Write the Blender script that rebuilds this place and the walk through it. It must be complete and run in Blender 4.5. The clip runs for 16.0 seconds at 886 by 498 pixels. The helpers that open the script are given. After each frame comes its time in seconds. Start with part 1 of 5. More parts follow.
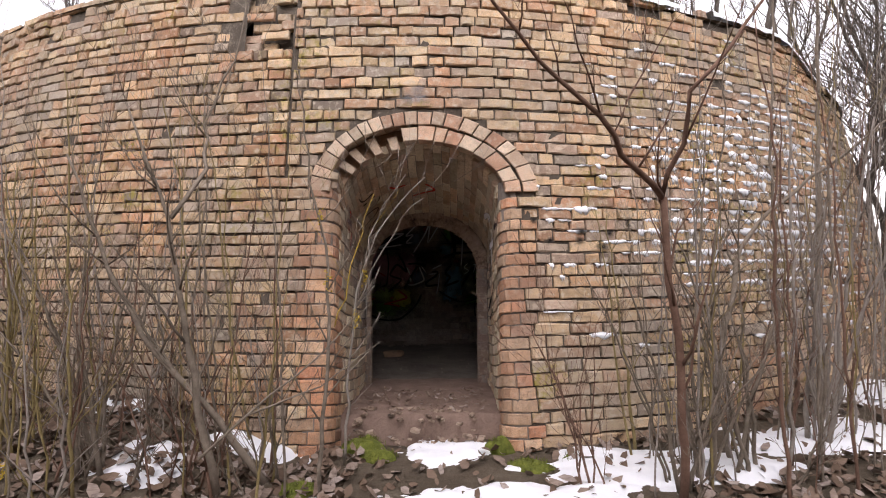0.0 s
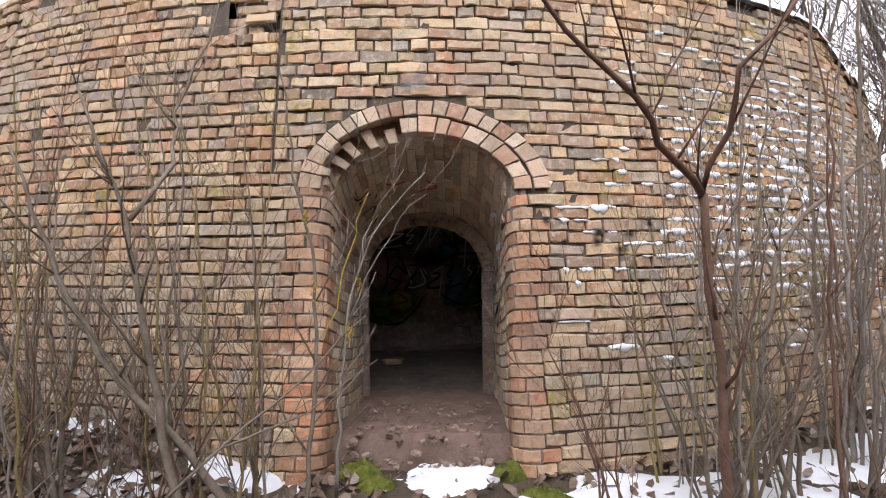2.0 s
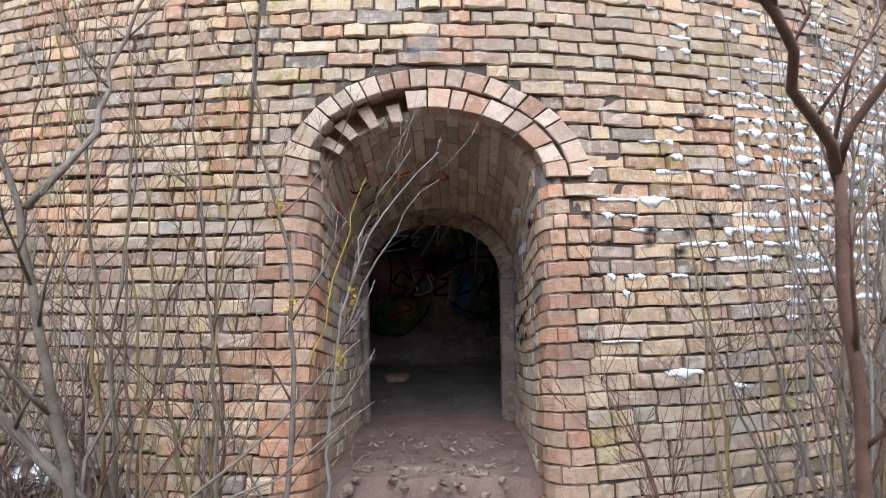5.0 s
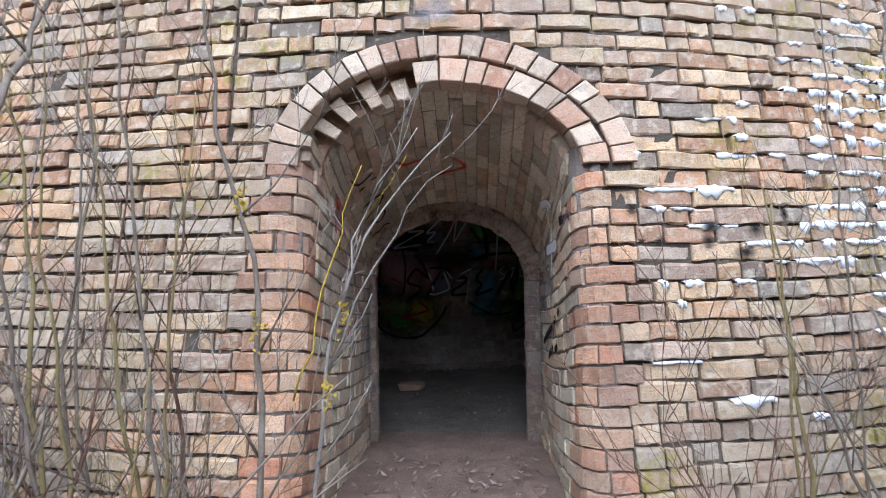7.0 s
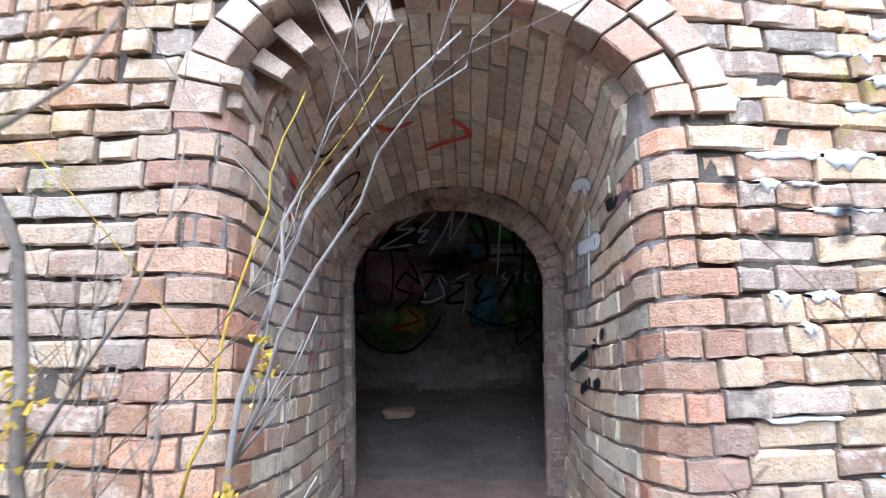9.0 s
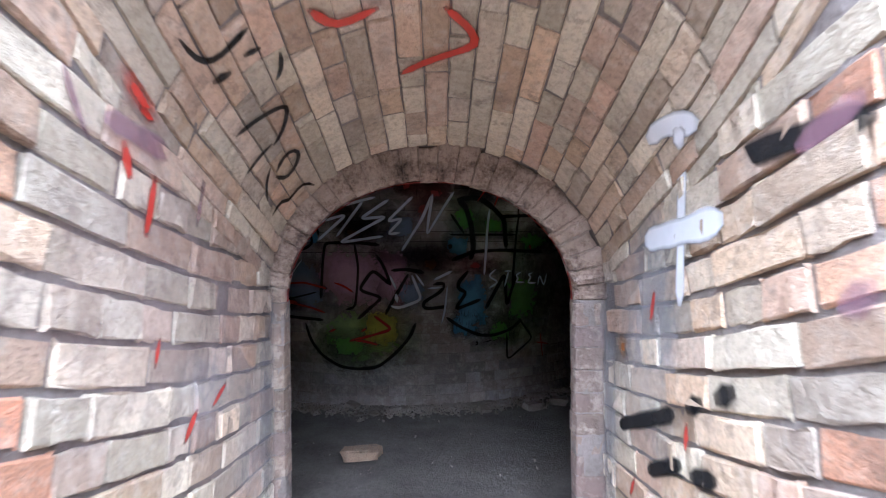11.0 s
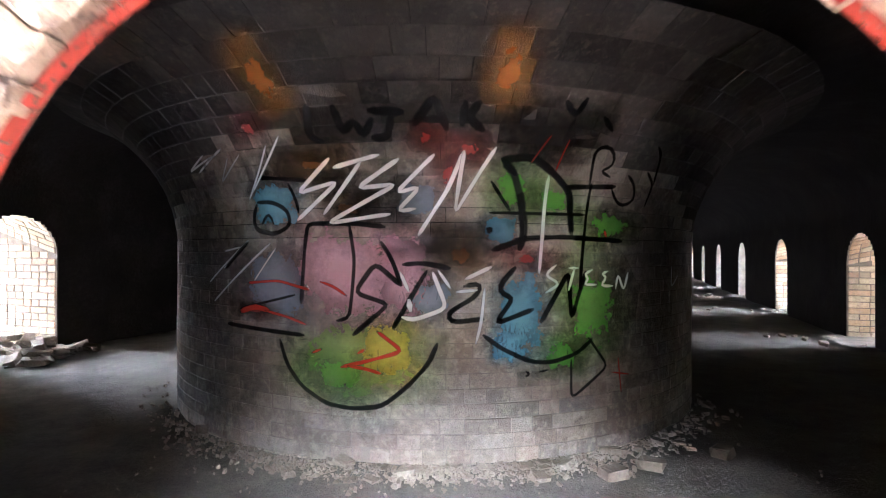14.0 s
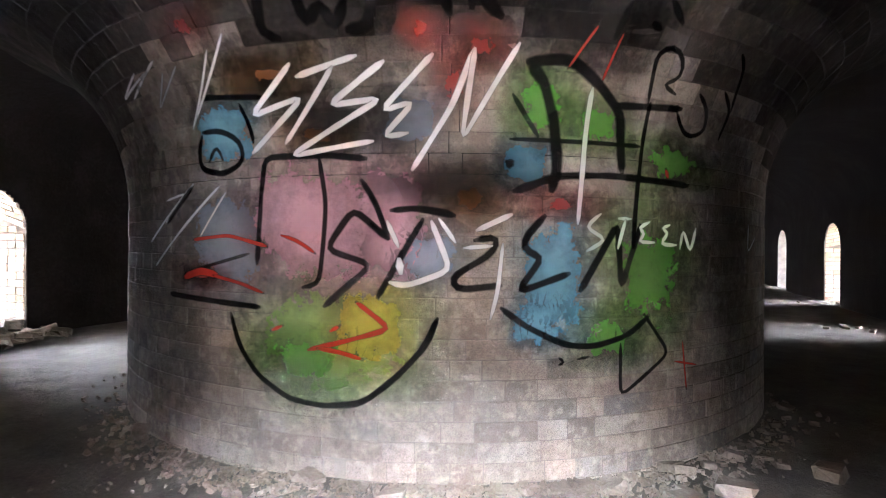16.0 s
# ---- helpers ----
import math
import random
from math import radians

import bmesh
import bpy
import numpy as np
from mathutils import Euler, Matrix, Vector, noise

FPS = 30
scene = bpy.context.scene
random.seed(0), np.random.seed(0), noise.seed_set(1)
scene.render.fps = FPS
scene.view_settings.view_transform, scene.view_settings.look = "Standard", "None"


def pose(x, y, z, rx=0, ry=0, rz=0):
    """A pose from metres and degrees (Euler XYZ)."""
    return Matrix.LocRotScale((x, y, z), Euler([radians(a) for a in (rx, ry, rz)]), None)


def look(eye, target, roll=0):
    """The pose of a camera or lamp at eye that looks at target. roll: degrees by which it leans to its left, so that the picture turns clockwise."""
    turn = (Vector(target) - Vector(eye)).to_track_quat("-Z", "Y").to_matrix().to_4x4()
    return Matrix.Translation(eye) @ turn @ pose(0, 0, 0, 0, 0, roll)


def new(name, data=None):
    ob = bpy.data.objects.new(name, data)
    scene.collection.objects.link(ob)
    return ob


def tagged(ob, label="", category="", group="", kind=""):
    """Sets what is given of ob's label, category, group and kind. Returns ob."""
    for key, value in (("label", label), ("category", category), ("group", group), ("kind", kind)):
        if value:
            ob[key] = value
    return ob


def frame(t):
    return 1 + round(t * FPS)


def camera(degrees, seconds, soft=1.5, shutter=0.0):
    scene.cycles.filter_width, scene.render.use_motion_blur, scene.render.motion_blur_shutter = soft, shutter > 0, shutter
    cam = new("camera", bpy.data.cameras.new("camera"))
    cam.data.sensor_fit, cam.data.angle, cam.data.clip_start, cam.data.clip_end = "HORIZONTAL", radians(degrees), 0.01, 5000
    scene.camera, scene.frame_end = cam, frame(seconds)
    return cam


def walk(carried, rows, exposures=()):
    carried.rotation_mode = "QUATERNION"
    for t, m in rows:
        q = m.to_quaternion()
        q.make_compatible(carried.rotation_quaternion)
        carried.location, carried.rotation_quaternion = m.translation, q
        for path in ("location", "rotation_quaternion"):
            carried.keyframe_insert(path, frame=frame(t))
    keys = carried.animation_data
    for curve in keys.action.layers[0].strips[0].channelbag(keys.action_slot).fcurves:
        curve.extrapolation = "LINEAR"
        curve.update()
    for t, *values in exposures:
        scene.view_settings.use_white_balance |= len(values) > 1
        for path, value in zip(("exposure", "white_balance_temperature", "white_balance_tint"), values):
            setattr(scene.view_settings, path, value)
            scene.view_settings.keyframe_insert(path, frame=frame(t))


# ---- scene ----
cam = camera(80.0, 16.0, 1.0, 0.5)
PATH = [
    (0, (0.268, -4.062, 1.095), (0.238, -2.062, 1.11), -0.6),
    (0.5, (0.234, -3.961, 1.106), (0.209, -1.961, 1.109), -0.6),
    (1, (0.236, -3.858, 1.108), (0.201, -1.859, 1.119), -0.5),
    (1.5, (0.245, -3.762, 1.12), (0.208, -1.763, 1.129), -0.7),
    (2, (0.252, -3.694, 1.131), (0.217, -1.694, 1.139), -0.8),
    (2.5, (0.255, -3.575, 1.124), (0.222, -1.576, 1.13), -0.7),
    (3, (0.246, -3.452, 1.116), (0.22, -1.452, 1.128), -0.6),
    (3.5, (0.257, -3.345, 1.128), (0.22, -1.345, 1.143), -0.7),
    (4, (0.239, -3.269, 1.127), (0.197, -1.269, 1.153), -0.7),
    (4.5, (0.214, -3.16, 1.133), (0.159, -1.161, 1.154), -0.7),
    (5, (0.176, -3.032, 1.123), (0.127, -1.033, 1.147), -0.8),
    (5.2, (0.16, -2.996, 1.111), (0.116, -0.997, 1.14), -0.8),
    (7.3, (0.184, -2.477, 1.172), (0.057, -0.481, 1.167), -1.1),
    (7.5, (0.166, -2.41, 1.159), (0.053, -0.413, 1.153), -1.1),
    (8, (0.177, -2.193, 1.152), (0.061, -0.196, 1.136), -1.1),
    (8.5, (0.149, -1.997, 1.156), (0.046, 0.0, 1.154), -0.9),
    (8.7, (0.133, -1.898, 1.15), (0.033, 0.1, 1.162), -0.9),
    (10.8, (0.027, -0.934, 1.117), (0.046, 1.066, 1.112), -0.1),
    (11, (0.034, -0.81, 1.126), (0.049, 1.19, 1.12), -0.4),
    (11.5, (0.021, -0.517, 1.104), (0.033, 1.483, 1.097), -0.4),
    (12, (0.004, -0.284, 1.076), (0.012, 1.716, 1.085), -0.5),
    (12.5, (0.022, -0.022, 1.085), (0.01, 1.978, 1.08), -0.1),
    (13, (0.051, 0.183, 1.065), (0.003, 2.182, 1.088), 0.0),
    (13.5, (0.034, 0.405, 1.047), (-0.039, 2.404, 1.048), 0.2),
    (14, (-0.002, 0.589, 1.013), (-0.091, 2.587, 1.023), 0.2),
    (14.5, (0.003, 0.82, 0.916), (-0.116, 2.817, 0.916), 0.1),
    (15, (0.024, 1.038, 0.855), (-0.13, 3.032, 0.867), 0.2),
    (15.5, (0.012, 1.197, 0.797), (-0.16, 3.189, 0.802), 0.3),
    (16, (0.026, 1.385, 0.791), (-0.131, 3.379, 0.786), 0.4),
]
walk(cam, [(t, look(eye, target, roll)) for t, eye, target, roll in PATH],
     [(0, 1.55, 6550, 20), (3, 1.8, 5950, 14), (5, 2.05, 5550, 11), (8.5, 2.6, 5050, 11), (10.2, 3.7, 4950, 12), (11, 4.35, 4950, 13), (12, 5.3, 5150, 12), (13, 6.3, 4900, 8),
      (13.7, 7.15, 5100, 9), (14.3, 8.05, 5500, 13), (16, 8.2, 5500, 13)])

# ---- light: flat white winter overcast ----
world = bpy.data.worlds.new("sky")
scene.world = world
world.use_nodes = True
wn = world.node_tree
for n in list(wn.nodes):
    wn.nodes.remove(n)
sky = wn.nodes.new("ShaderNodeTexSky")
sky.sky_type = "NISHITA"
sky.sun_disc = False
sky.sun_elevation, sky.sun_rotation = radians(53), radians(185)
soft_sky = wn.nodes.new("ShaderNodeHueSaturation")
soft_sky.inputs["Saturation"].default_value = 0.12
back = wn.nodes.new("ShaderNodeBackground")
back.inputs["Strength"].default_value = 0.15
wout = wn.nodes.new("ShaderNodeOutputWorld")
wn.links.new(sky.outputs[0], soft_sky.inputs["Color"])
wn.links.new(soft_sky.outputs[0], back.inputs["Color"])
wn.links.new(back.outputs[0], wout.inputs["Surface"])
sun_data = bpy.data.lights.new("sun", "SUN")
sun_data.energy, sun_data.angle, sun_data.color = 0.6, radians(70), (1.0, 0.97, 0.93)
sun = new("sun", sun_data)
sun.matrix_world = look((0, 0, 0), (0.06, 0.60, -0.80))


# ---- materials ----
def nodes(name):
    m = bpy.data.materials.new(name)
    m.use_nodes = True
    return m, m.node_tree, m.node_tree.nodes["Principled BSDF"]


def link(t, a, b):
    t.links.new(a, b)


def add_noise(t, scale, detail=4.0, rough=0.6, vec=None):
    n = t.nodes.new("ShaderNodeTexNoise")
    n.inputs["Scale"].default_value, n.inputs["Detail"].default_value = scale, detail
    n.inputs["Roughness"].default_value = rough
    if vec:
        link(t, vec, n.inputs["Vector"])
    return n.outputs["Fac"]


def ramp(t, fac, stops):
    n = t.nodes.new("ShaderNodeValToRGB")
    e = n.color_ramp.elements
    while len(e) < len(stops):
        e.new(0.5)
    for el, (p, c) in zip(e, stops):
        el.position = p
        el.color = (*c, 1) if len(c) == 3 else c
    link(t, fac, n.inputs["Fac"])
    return n.outputs["Color"]


def mix(t, fac, a, b, mode="MIX"):
    n = t.nodes.new("ShaderNodeMix")
    n.data_type, n.blend_type = "RGBA", mode
    for value, sock in ((fac, n.inputs["Factor"]), (a, n.inputs["A"]), (b, n.inputs["B"])):
        if isinstance(value, (int, float)):
            sock.default_value = value
        elif isinstance(value, tuple):
            sock.default_value = (*value, 1)
        else:
            link(t, value, sock)
    return n.outputs["Result"]


def calc(t, op, a, b=0.5, clamp=False):
    n = t.nodes.new("ShaderNodeMath")
    n.operation, n.use_clamp = op, clamp
    for value, sock in ((a, n.inputs[0]), (b, n.inputs[1])):
        if isinstance(value, (int, float)):
            sock.default_value = value
        else:
            link(t, value, sock)
    return n.outputs[0]


def span(t, fac, lo, hi):
    n = t.nodes.new("ShaderNodeMapRange")
    n.inputs["From Min"].default_value, n.inputs["From Max"].default_value = lo, hi
    link(t, fac, n.inputs["Value"])
    return n.outputs["Result"]


def relief(t, p, height, strength, distance=0.01):
    b = t.nodes.new("ShaderNodeBump")
    b.inputs["Strength"].default_value, b.inputs["Distance"].default_value = strength, distance
    link(t, height, b.inputs["Height"])
    link(t, b.outputs["Normal"], p.inputs["Normal"])


def place(t):
    return t.nodes.new("ShaderNodeNewGeometry").outputs["Position"]


def piece_random(t):
    g, o = t.nodes.new("ShaderNodeNewGeometry"), t.nodes.new("ShaderNodeObjectInfo")
    return calc(t, "FRACT", calc(t, "ADD", g.outputs["Random Per Island"], o.outputs["Random"]))


def calc_shift(t, pos):
    n = t.nodes.new("ShaderNodeVectorMath")
    n.inputs[1].default_value = (3.7, 9.1, 5.3)
    link(t, pos, n.inputs[0])
    return n.outputs[0]


def brick_material(name, palette, stain, stain_amount, moss=0.0, rough=0.92, speck=0.62, coarse=160, red=0.0, pale=0.72):
    m, t, p = nodes(name)
    pos = place(t)
    r = piece_random(t)
    base = ramp(t, r, palette)
    r2 = calc(t, "FRACT", calc(t, "MULTIPLY", r, 17.31))
    hue = t.nodes.new("ShaderNodeHueSaturation")
    link(t, base, hue.inputs["Color"])
    link(t, span(t, r2, 0.0, 1.0), hue.inputs["Value"])
    mr = hue.inputs["Value"].links[0].from_node
    mr.inputs["To Min"].default_value, mr.inputs["To Max"].default_value = 0.66, 1.24
    grain = add_noise(t, coarse, 5, 0.7, pos)
    c = mix(t, calc(t, "MULTIPLY", span(t, grain, 0.44, 0.66), speck, True), hue.outputs[0], (0.14, 0.105, 0.075))
    blot = add_noise(t, 22, 4, 0.65, pos)
    c = mix(t, calc(t, "MULTIPLY", span(t, blot, 0.50, 0.64), pale, True), c, (0.60, 0.53, 0.42))
    scab = add_noise(t, 13, 5, 0.75, calc_shift(t, pos))
    c = mix(t, calc(t, "MULTIPLY", span(t, scab, 0.57, 0.66), 0.5, True), c, (0.17, 0.13, 0.10))
    if red:
        zone = add_noise(t, 0.8, 4, 0.7, calc_shift(t, pos))
        c = mix(t, calc(t, "MULTIPLY", span(t, zone, 0.42, 0.60), red, True), c, mix(t, 1.0, c, (1.06, 0.80, 0.66), "MULTIPLY"))
    big = add_noise(t, 1.1, 6, 0.62, pos)
    c = mix(t, calc(t, "MULTIPLY", span(t, big, 0.43, 0.62), stain_amount, True), c, stain)
    dirt = add_noise(t, 7, 6, 0.7, pos)
    c = mix(t, calc(t, "MULTIPLY", span(t, dirt, 0.53, 0.75), 0.6, True), c, tuple(v * 0.5 for v in stain))
    if moss:
        ms = calc(t, "MULTIPLY", span(t, add_noise(t, 1.6, 5, 0.6, pos), 0.56, 0.66), span(t, add_noise(t, 26, 4, 0.6, pos), 0.45, 0.6), True)
        c = mix(t, calc(t, "MULTIPLY", ms, moss, True), c, (0.30, 0.25, 0.06))
    link(t, c, p.inputs["Base Color"])
    p.inputs["Roughness"].default_value = rough
    p.inputs["Specular IOR Level"].default_value = 0.25
    h = calc(t, "ADD", calc(t, "MULTIPLY", grain, 0.35), calc(t, "MULTIPLY", add_noise(t, 34, 5, 0.7, pos), 0.9))
    relief(t, p, h, 1.0, 0.014)
    return m


def plain_material(name, stops, scale, rough=0.9, bump=0.5, dist=0.02, fine=70, spec=0.25):
    m, t, p = nodes(name)
    pos = place(t)
    a, b = add_noise(t, scale, 6, 0.65, pos), add_noise(t, fine, 5, 0.7, pos)
    c = ramp(t, calc(t, "ADD", calc(t, "MULTIPLY", a, 0.65), calc(t, "MULTIPLY", b, 0.35)), stops)
    link(t, c, p.inputs["Base Color"])
    p.inputs["Roughness"].default_value = rough
    p.inputs["Specular IOR Level"].default_value = spec
    relief(t, p, calc(t, "ADD", a, calc(t, "MULTIPLY", b, 0.4)), bump, dist)
    return m


BRICK = brick_material("facade_brick", [(0.0, (0.66, 0.48, 0.28)), (0.28, (0.70, 0.54, 0.35)), (0.46, (0.62, 0.41, 0.23)), (0.60, (0.56, 0.33, 0.19)),
                                        (0.78, (0.50, 0.30, 0.19)), (0.92, (0.46, 0.40, 0.33)), (1.0, (0.25, 0.19, 0.15))],
                       (0.37, 0.31, 0.24), 0.55, 0.9, speck=0.6, red=0.42)
ARCH_BRICK = brick_material("arch_brick", [(0.0, (0.70, 0.56, 0.42)), (0.5, (0.68, 0.51, 0.37)), (0.78, (0.63, 0.41, 0.28)), (1.0, (0.58, 0.29, 0.18))],
                            (0.34, 0.26, 0.19), 0.3, speck=0.45, pale=0.5)
TUNNEL_BRICK = brick_material("tunnel_brick", [(0.0, (0.58, 0.49, 0.34)), (0.35, (0.62, 0.53, 0.39)), (0.6, (0.56, 0.40, 0.25)), (0.8, (0.52, 0.35, 0.24)), (1.0, (0.52, 0.44, 0.33))],
                              (0.32, 0.25, 0.20), 0.3, speck=0.34, coarse=60, pale=0.3)
JAMB_BRICK = brick_material("jamb_brick", [(0.0, (0.72, 0.50, 0.33)), (0.35, (0.70, 0.43, 0.26)), (0.65, (0.64, 0.34, 0.19)), (0.85, (0.60, 0.27, 0.15)), (1.0, (0.44, 0.27, 0.19))],
                            (0.26, 0.19, 0.14), 0.5, pale=0.3)
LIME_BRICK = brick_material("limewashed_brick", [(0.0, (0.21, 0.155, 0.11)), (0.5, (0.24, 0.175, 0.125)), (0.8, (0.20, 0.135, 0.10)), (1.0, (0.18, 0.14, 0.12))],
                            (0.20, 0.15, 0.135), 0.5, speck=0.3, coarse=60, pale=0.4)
CORE_BRICK = brick_material("kiln_core_brick", [(0.0, (0.46, 0.40, 0.34)), (0.4, (0.50, 0.44, 0.37)), (0.7, (0.45, 0.36, 0.30)), (1.0, (0.40, 0.37, 0.35))],
                            (0.24, 0.19, 0.16), 0.5)
# darker core bricks: soot, with the light's falloff put into the colour
SOOT_FALLOFF_BRICK = brick_material("soot_falloff_core_brick", [(0.0, (0.055, 0.047, 0.042)), (0.5, (0.075, 0.063, 0.056)), (1.0, (0.038, 0.032, 0.03))],
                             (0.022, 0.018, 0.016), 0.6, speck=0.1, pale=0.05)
SMOKE_FALLOFF_BRICK = brick_material("smoke_falloff_core_brick", [(0.0, (0.10, 0.086, 0.076)), (0.5, (0.125, 0.107, 0.094)), (1.0, (0.085, 0.073, 0.066))],
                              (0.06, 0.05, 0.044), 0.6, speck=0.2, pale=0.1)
MORTAR = plain_material("old_mortar", [(0.3, (0.035, 0.028, 0.022)), (0.55, (0.11, 0.09, 0.07)), (0.72, (0.38, 0.32, 0.25))], 6, 0.95, 0.9, 0.02)
PALE_MORTAR = plain_material("pale_mortar", [(0.3, (0.11, 0.09, 0.075)), (0.7, (0.30, 0.255, 0.22))], 6, 0.95, 0.9, 0.02)
CORE_MORTAR = plain_material("core_mortar", [(0.3, (0.22, 0.18, 0.15)), (0.7, (0.36, 0.31, 0.27))], 5, 0.95, 0.6, 0.01)
BURNT = plain_material("burnt_crumbling_brick", [(0.36, (0.05, 0.038, 0.033)), (0.44, (0.19, 0.135, 0.10)), (0.52, (0.33, 0.25, 0.19)), (0.62, (0.40, 0.31, 0.24)), (0.75, (0.50, 0.42, 0.35))], 8, 0.95, 1.0, 0.03, 55)
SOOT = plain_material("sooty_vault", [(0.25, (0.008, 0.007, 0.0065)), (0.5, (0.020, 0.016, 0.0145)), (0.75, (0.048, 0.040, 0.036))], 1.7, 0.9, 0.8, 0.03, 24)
DIRT = plain_material("kiln_dirt_floor", [(0.3, (0.08, 0.068, 0.056)), (0.7, (0.23, 0.20, 0.17))], 3, 0.95, 1.0, 0.04, 45)
SILL = plain_material("tunnel_floor_dirt", [(0.3, (0.12, 0.08, 0.06)), (0.7, (0.30, 0.21, 0.17))], 4, 0.95, 1.0, 0.03, 60)
EARTH = plain_material("forest_floor", [(0.25, (0.05, 0.038, 0.026)), (0.5, (0.11, 0.085, 0.06)), (0.75, (0.18, 0.15, 0.11))], 5, 0.95, 1.0, 0.05, 60)
SNOW = plain_material("old_snow", [(0.3, (0.74, 0.76, 0.80)), (0.7, (0.86, 0.87, 0.89))], 9, 0.6, 0.5, 0.02, 90)
MOSS = plain_material("moss_green", [(0.3, (0.05, 0.06, 0.012)), (0.55, (0.15, 0.17, 0.03)), (0.8, (0.28, 0.27, 0.06))], 18, 0.95, 1.0, 0.02, 120)
BARK = plain_material("grey_brown_bark", [(0.3, (0.10, 0.08, 0.06)), (0.55, (0.22, 0.18, 0.14)), (0.8, (0.36, 0.31, 0.25))], 14, 0.9, 0.8, 0.006, 160)
PALE_BARK = plain_material("pale_grey_bark", [(0.3, (0.17, 0.14, 0.12)), (0.55, (0.29, 0.255, 0.22)), (0.8, (0.42, 0.385, 0.34))], 14, 0.9, 0.8, 0.006, 160)
RED_BARK = plain_material("red_brown_bark", [(0.3, (0.10, 0.055, 0.04)), (0.6, (0.20, 0.12, 0.085)), (0.8, (0.30, 0.21, 0.16))], 14, 0.9, 0.8, 0.006, 160)
YELLOW_BARK = plain_material("olive_bark", [(0.3, (0.16, 0.12, 0.05)), (0.6, (0.28, 0.22, 0.10)), (0.8, (0.40, 0.33, 0.18))], 14, 0.9, 0.8, 0.006, 160)
WOODS = plain_material("distant_woods", [(0.3, (0.05, 0.042, 0.035)), (0.7, (0.17, 0.145, 0.12))], 2, 0.95, 0.8, 0.05, 12)
LICHEN = plain_material("yellow_lichen", [(0.3, (0.30, 0.22, 0.07)), (0.5, (0.48, 0.33, 0.04)), (0.7, (0.62, 0.46, 0.08))], 30, 0.95, 1.0, 0.004, 200)
STONE = plain_material("rubble_brick", [(0.3, (0.12, 0.095, 0.078)), (0.5, (0.25, 0.205, 0.165)), (0.7, (0.42, 0.36, 0.30))], 4, 0.95, 0.7, 0.01, 70)


def leaf_material():
    m, t, p = nodes("dead_leaf")
    c = ramp(t, piece_random(t), [(0.0, (0.13, 0.08, 0.05)), (0.4, (0.22, 0.145, 0.10)), (0.75, (0.36, 0.28, 0.23)), (1.0, (0.52, 0.45, 0.41))])
    link(t, mix(t, add_noise(t, 90, 3), c, (0.09, 0.06, 0.04)), p.inputs["Base Color"])
    p.inputs["Roughness"].default_value = 0.8
    return m


def paint_material(name, colour, body=1.0, speck=0.5):
    """Sprayed paint: solid in the middle, breaking up towards its edge, with the wall showing through its worn spots."""
    m, t, p = nodes(name)
    pos = place(t)
    at = t.nodes.new("ShaderNodeAttribute")
    at.attribute_name = "body"
    worn = add_noise(t, 16, 6, 0.75, pos)
    tone = mix(t, calc(t, "MULTIPLY", add_noise(t, 9, 4, 0.6, pos), 0.5), colour, tuple(v * 0.45 for v in colour))
    link(t, tone, p.inputs["Base Color"])
    p.inputs["Roughness"].default_value = 0.92
    p.inputs["Specular IOR Level"].default_value = 0.08
    cover = calc(t, "MULTIPLY", span(t, calc(t, "ADD", at.outputs["Fac"], calc(t, "MULTIPLY", calc(t, "SUBTRACT", worn, 0.5), speck * 1.1)), 0.0, 0.85), body, True)
    see = t.nodes.new("ShaderNodeBsdfTransparent")
    mx = t.nodes.new("ShaderNodeMixShader")
    link(t, cover, mx.inputs["Fac"])
    link(t, see.outputs[0], mx.inputs[1])
    link(t, p.outputs[0], mx.inputs[2])
    link(t, mx.outputs[0], t.nodes["Material Output"].inputs["Surface"])
    return m


LEAF = leaf_material()
PAINT = {k: paint_material("paint_" + k, c, b, s) for k, c, b, s in (
    ("white", (0.80, 0.80, 0.80), 0.95, 0.35), ("black", (0.018, 0.017, 0.017), 0.93, 0.3), ("red", (0.55, 0.05, 0.03), 0.8, 0.8), ("pink", (0.80, 0.46, 0.54), 0.74, 0.8),
    ("green", (0.19, 0.45, 0.08), 0.74, 0.85), ("lime", (0.42, 0.58, 0.20), 0.74, 0.8), ("yellow", (0.72, 0.64, 0.10), 0.7, 0.8), ("blue", (0.22, 0.50, 0.68), 0.74, 0.85),
    ("steel", (0.36, 0.42, 0.52), 0.7, 0.6), ("orange", (0.46, 0.20, 0.06), 0.7, 0.7), ("rust", (0.24, 0.12, 0.05), 0.75, 0.6), ("purple", (0.30, 0.16, 0.19), 0.6, 0.6), ("chalk", (0.58, 0.56, 0.54), 0.30, 1.2),
    ("grime_shade", (0.03, 0.026, 0.025), 0.75, 0.8), ("edge_red", (0.36, 0.055, 0.04), 0.88, 1.3), ("dull_red", (0.36, 0.09, 0.08), 0.7, 0.7), ("mauve", (0.46, 0.33, 0.32), 0.22, 1.6), ("slate", (0.32, 0.34, 0.37), 0.42, 1.8))}


# ---- mesh helpers ----
def mesh_data(name, verts, faces, material, smooth=False):
    me = bpy.data.meshes.new(name)
    me.from_pydata([tuple(v) for v in verts], [], faces)
    me.materials.append(material)
    if smooth:
        me.polygons.foreach_set("use_smooth", [True] * len(me.polygons))
    me.update()
    return me


def solid(name, verts, faces, material, parent=None, smooth=False):
    ob = new(name, mesh_data(name, verts, faces, material, smooth))
    ob.parent = parent
    return ob


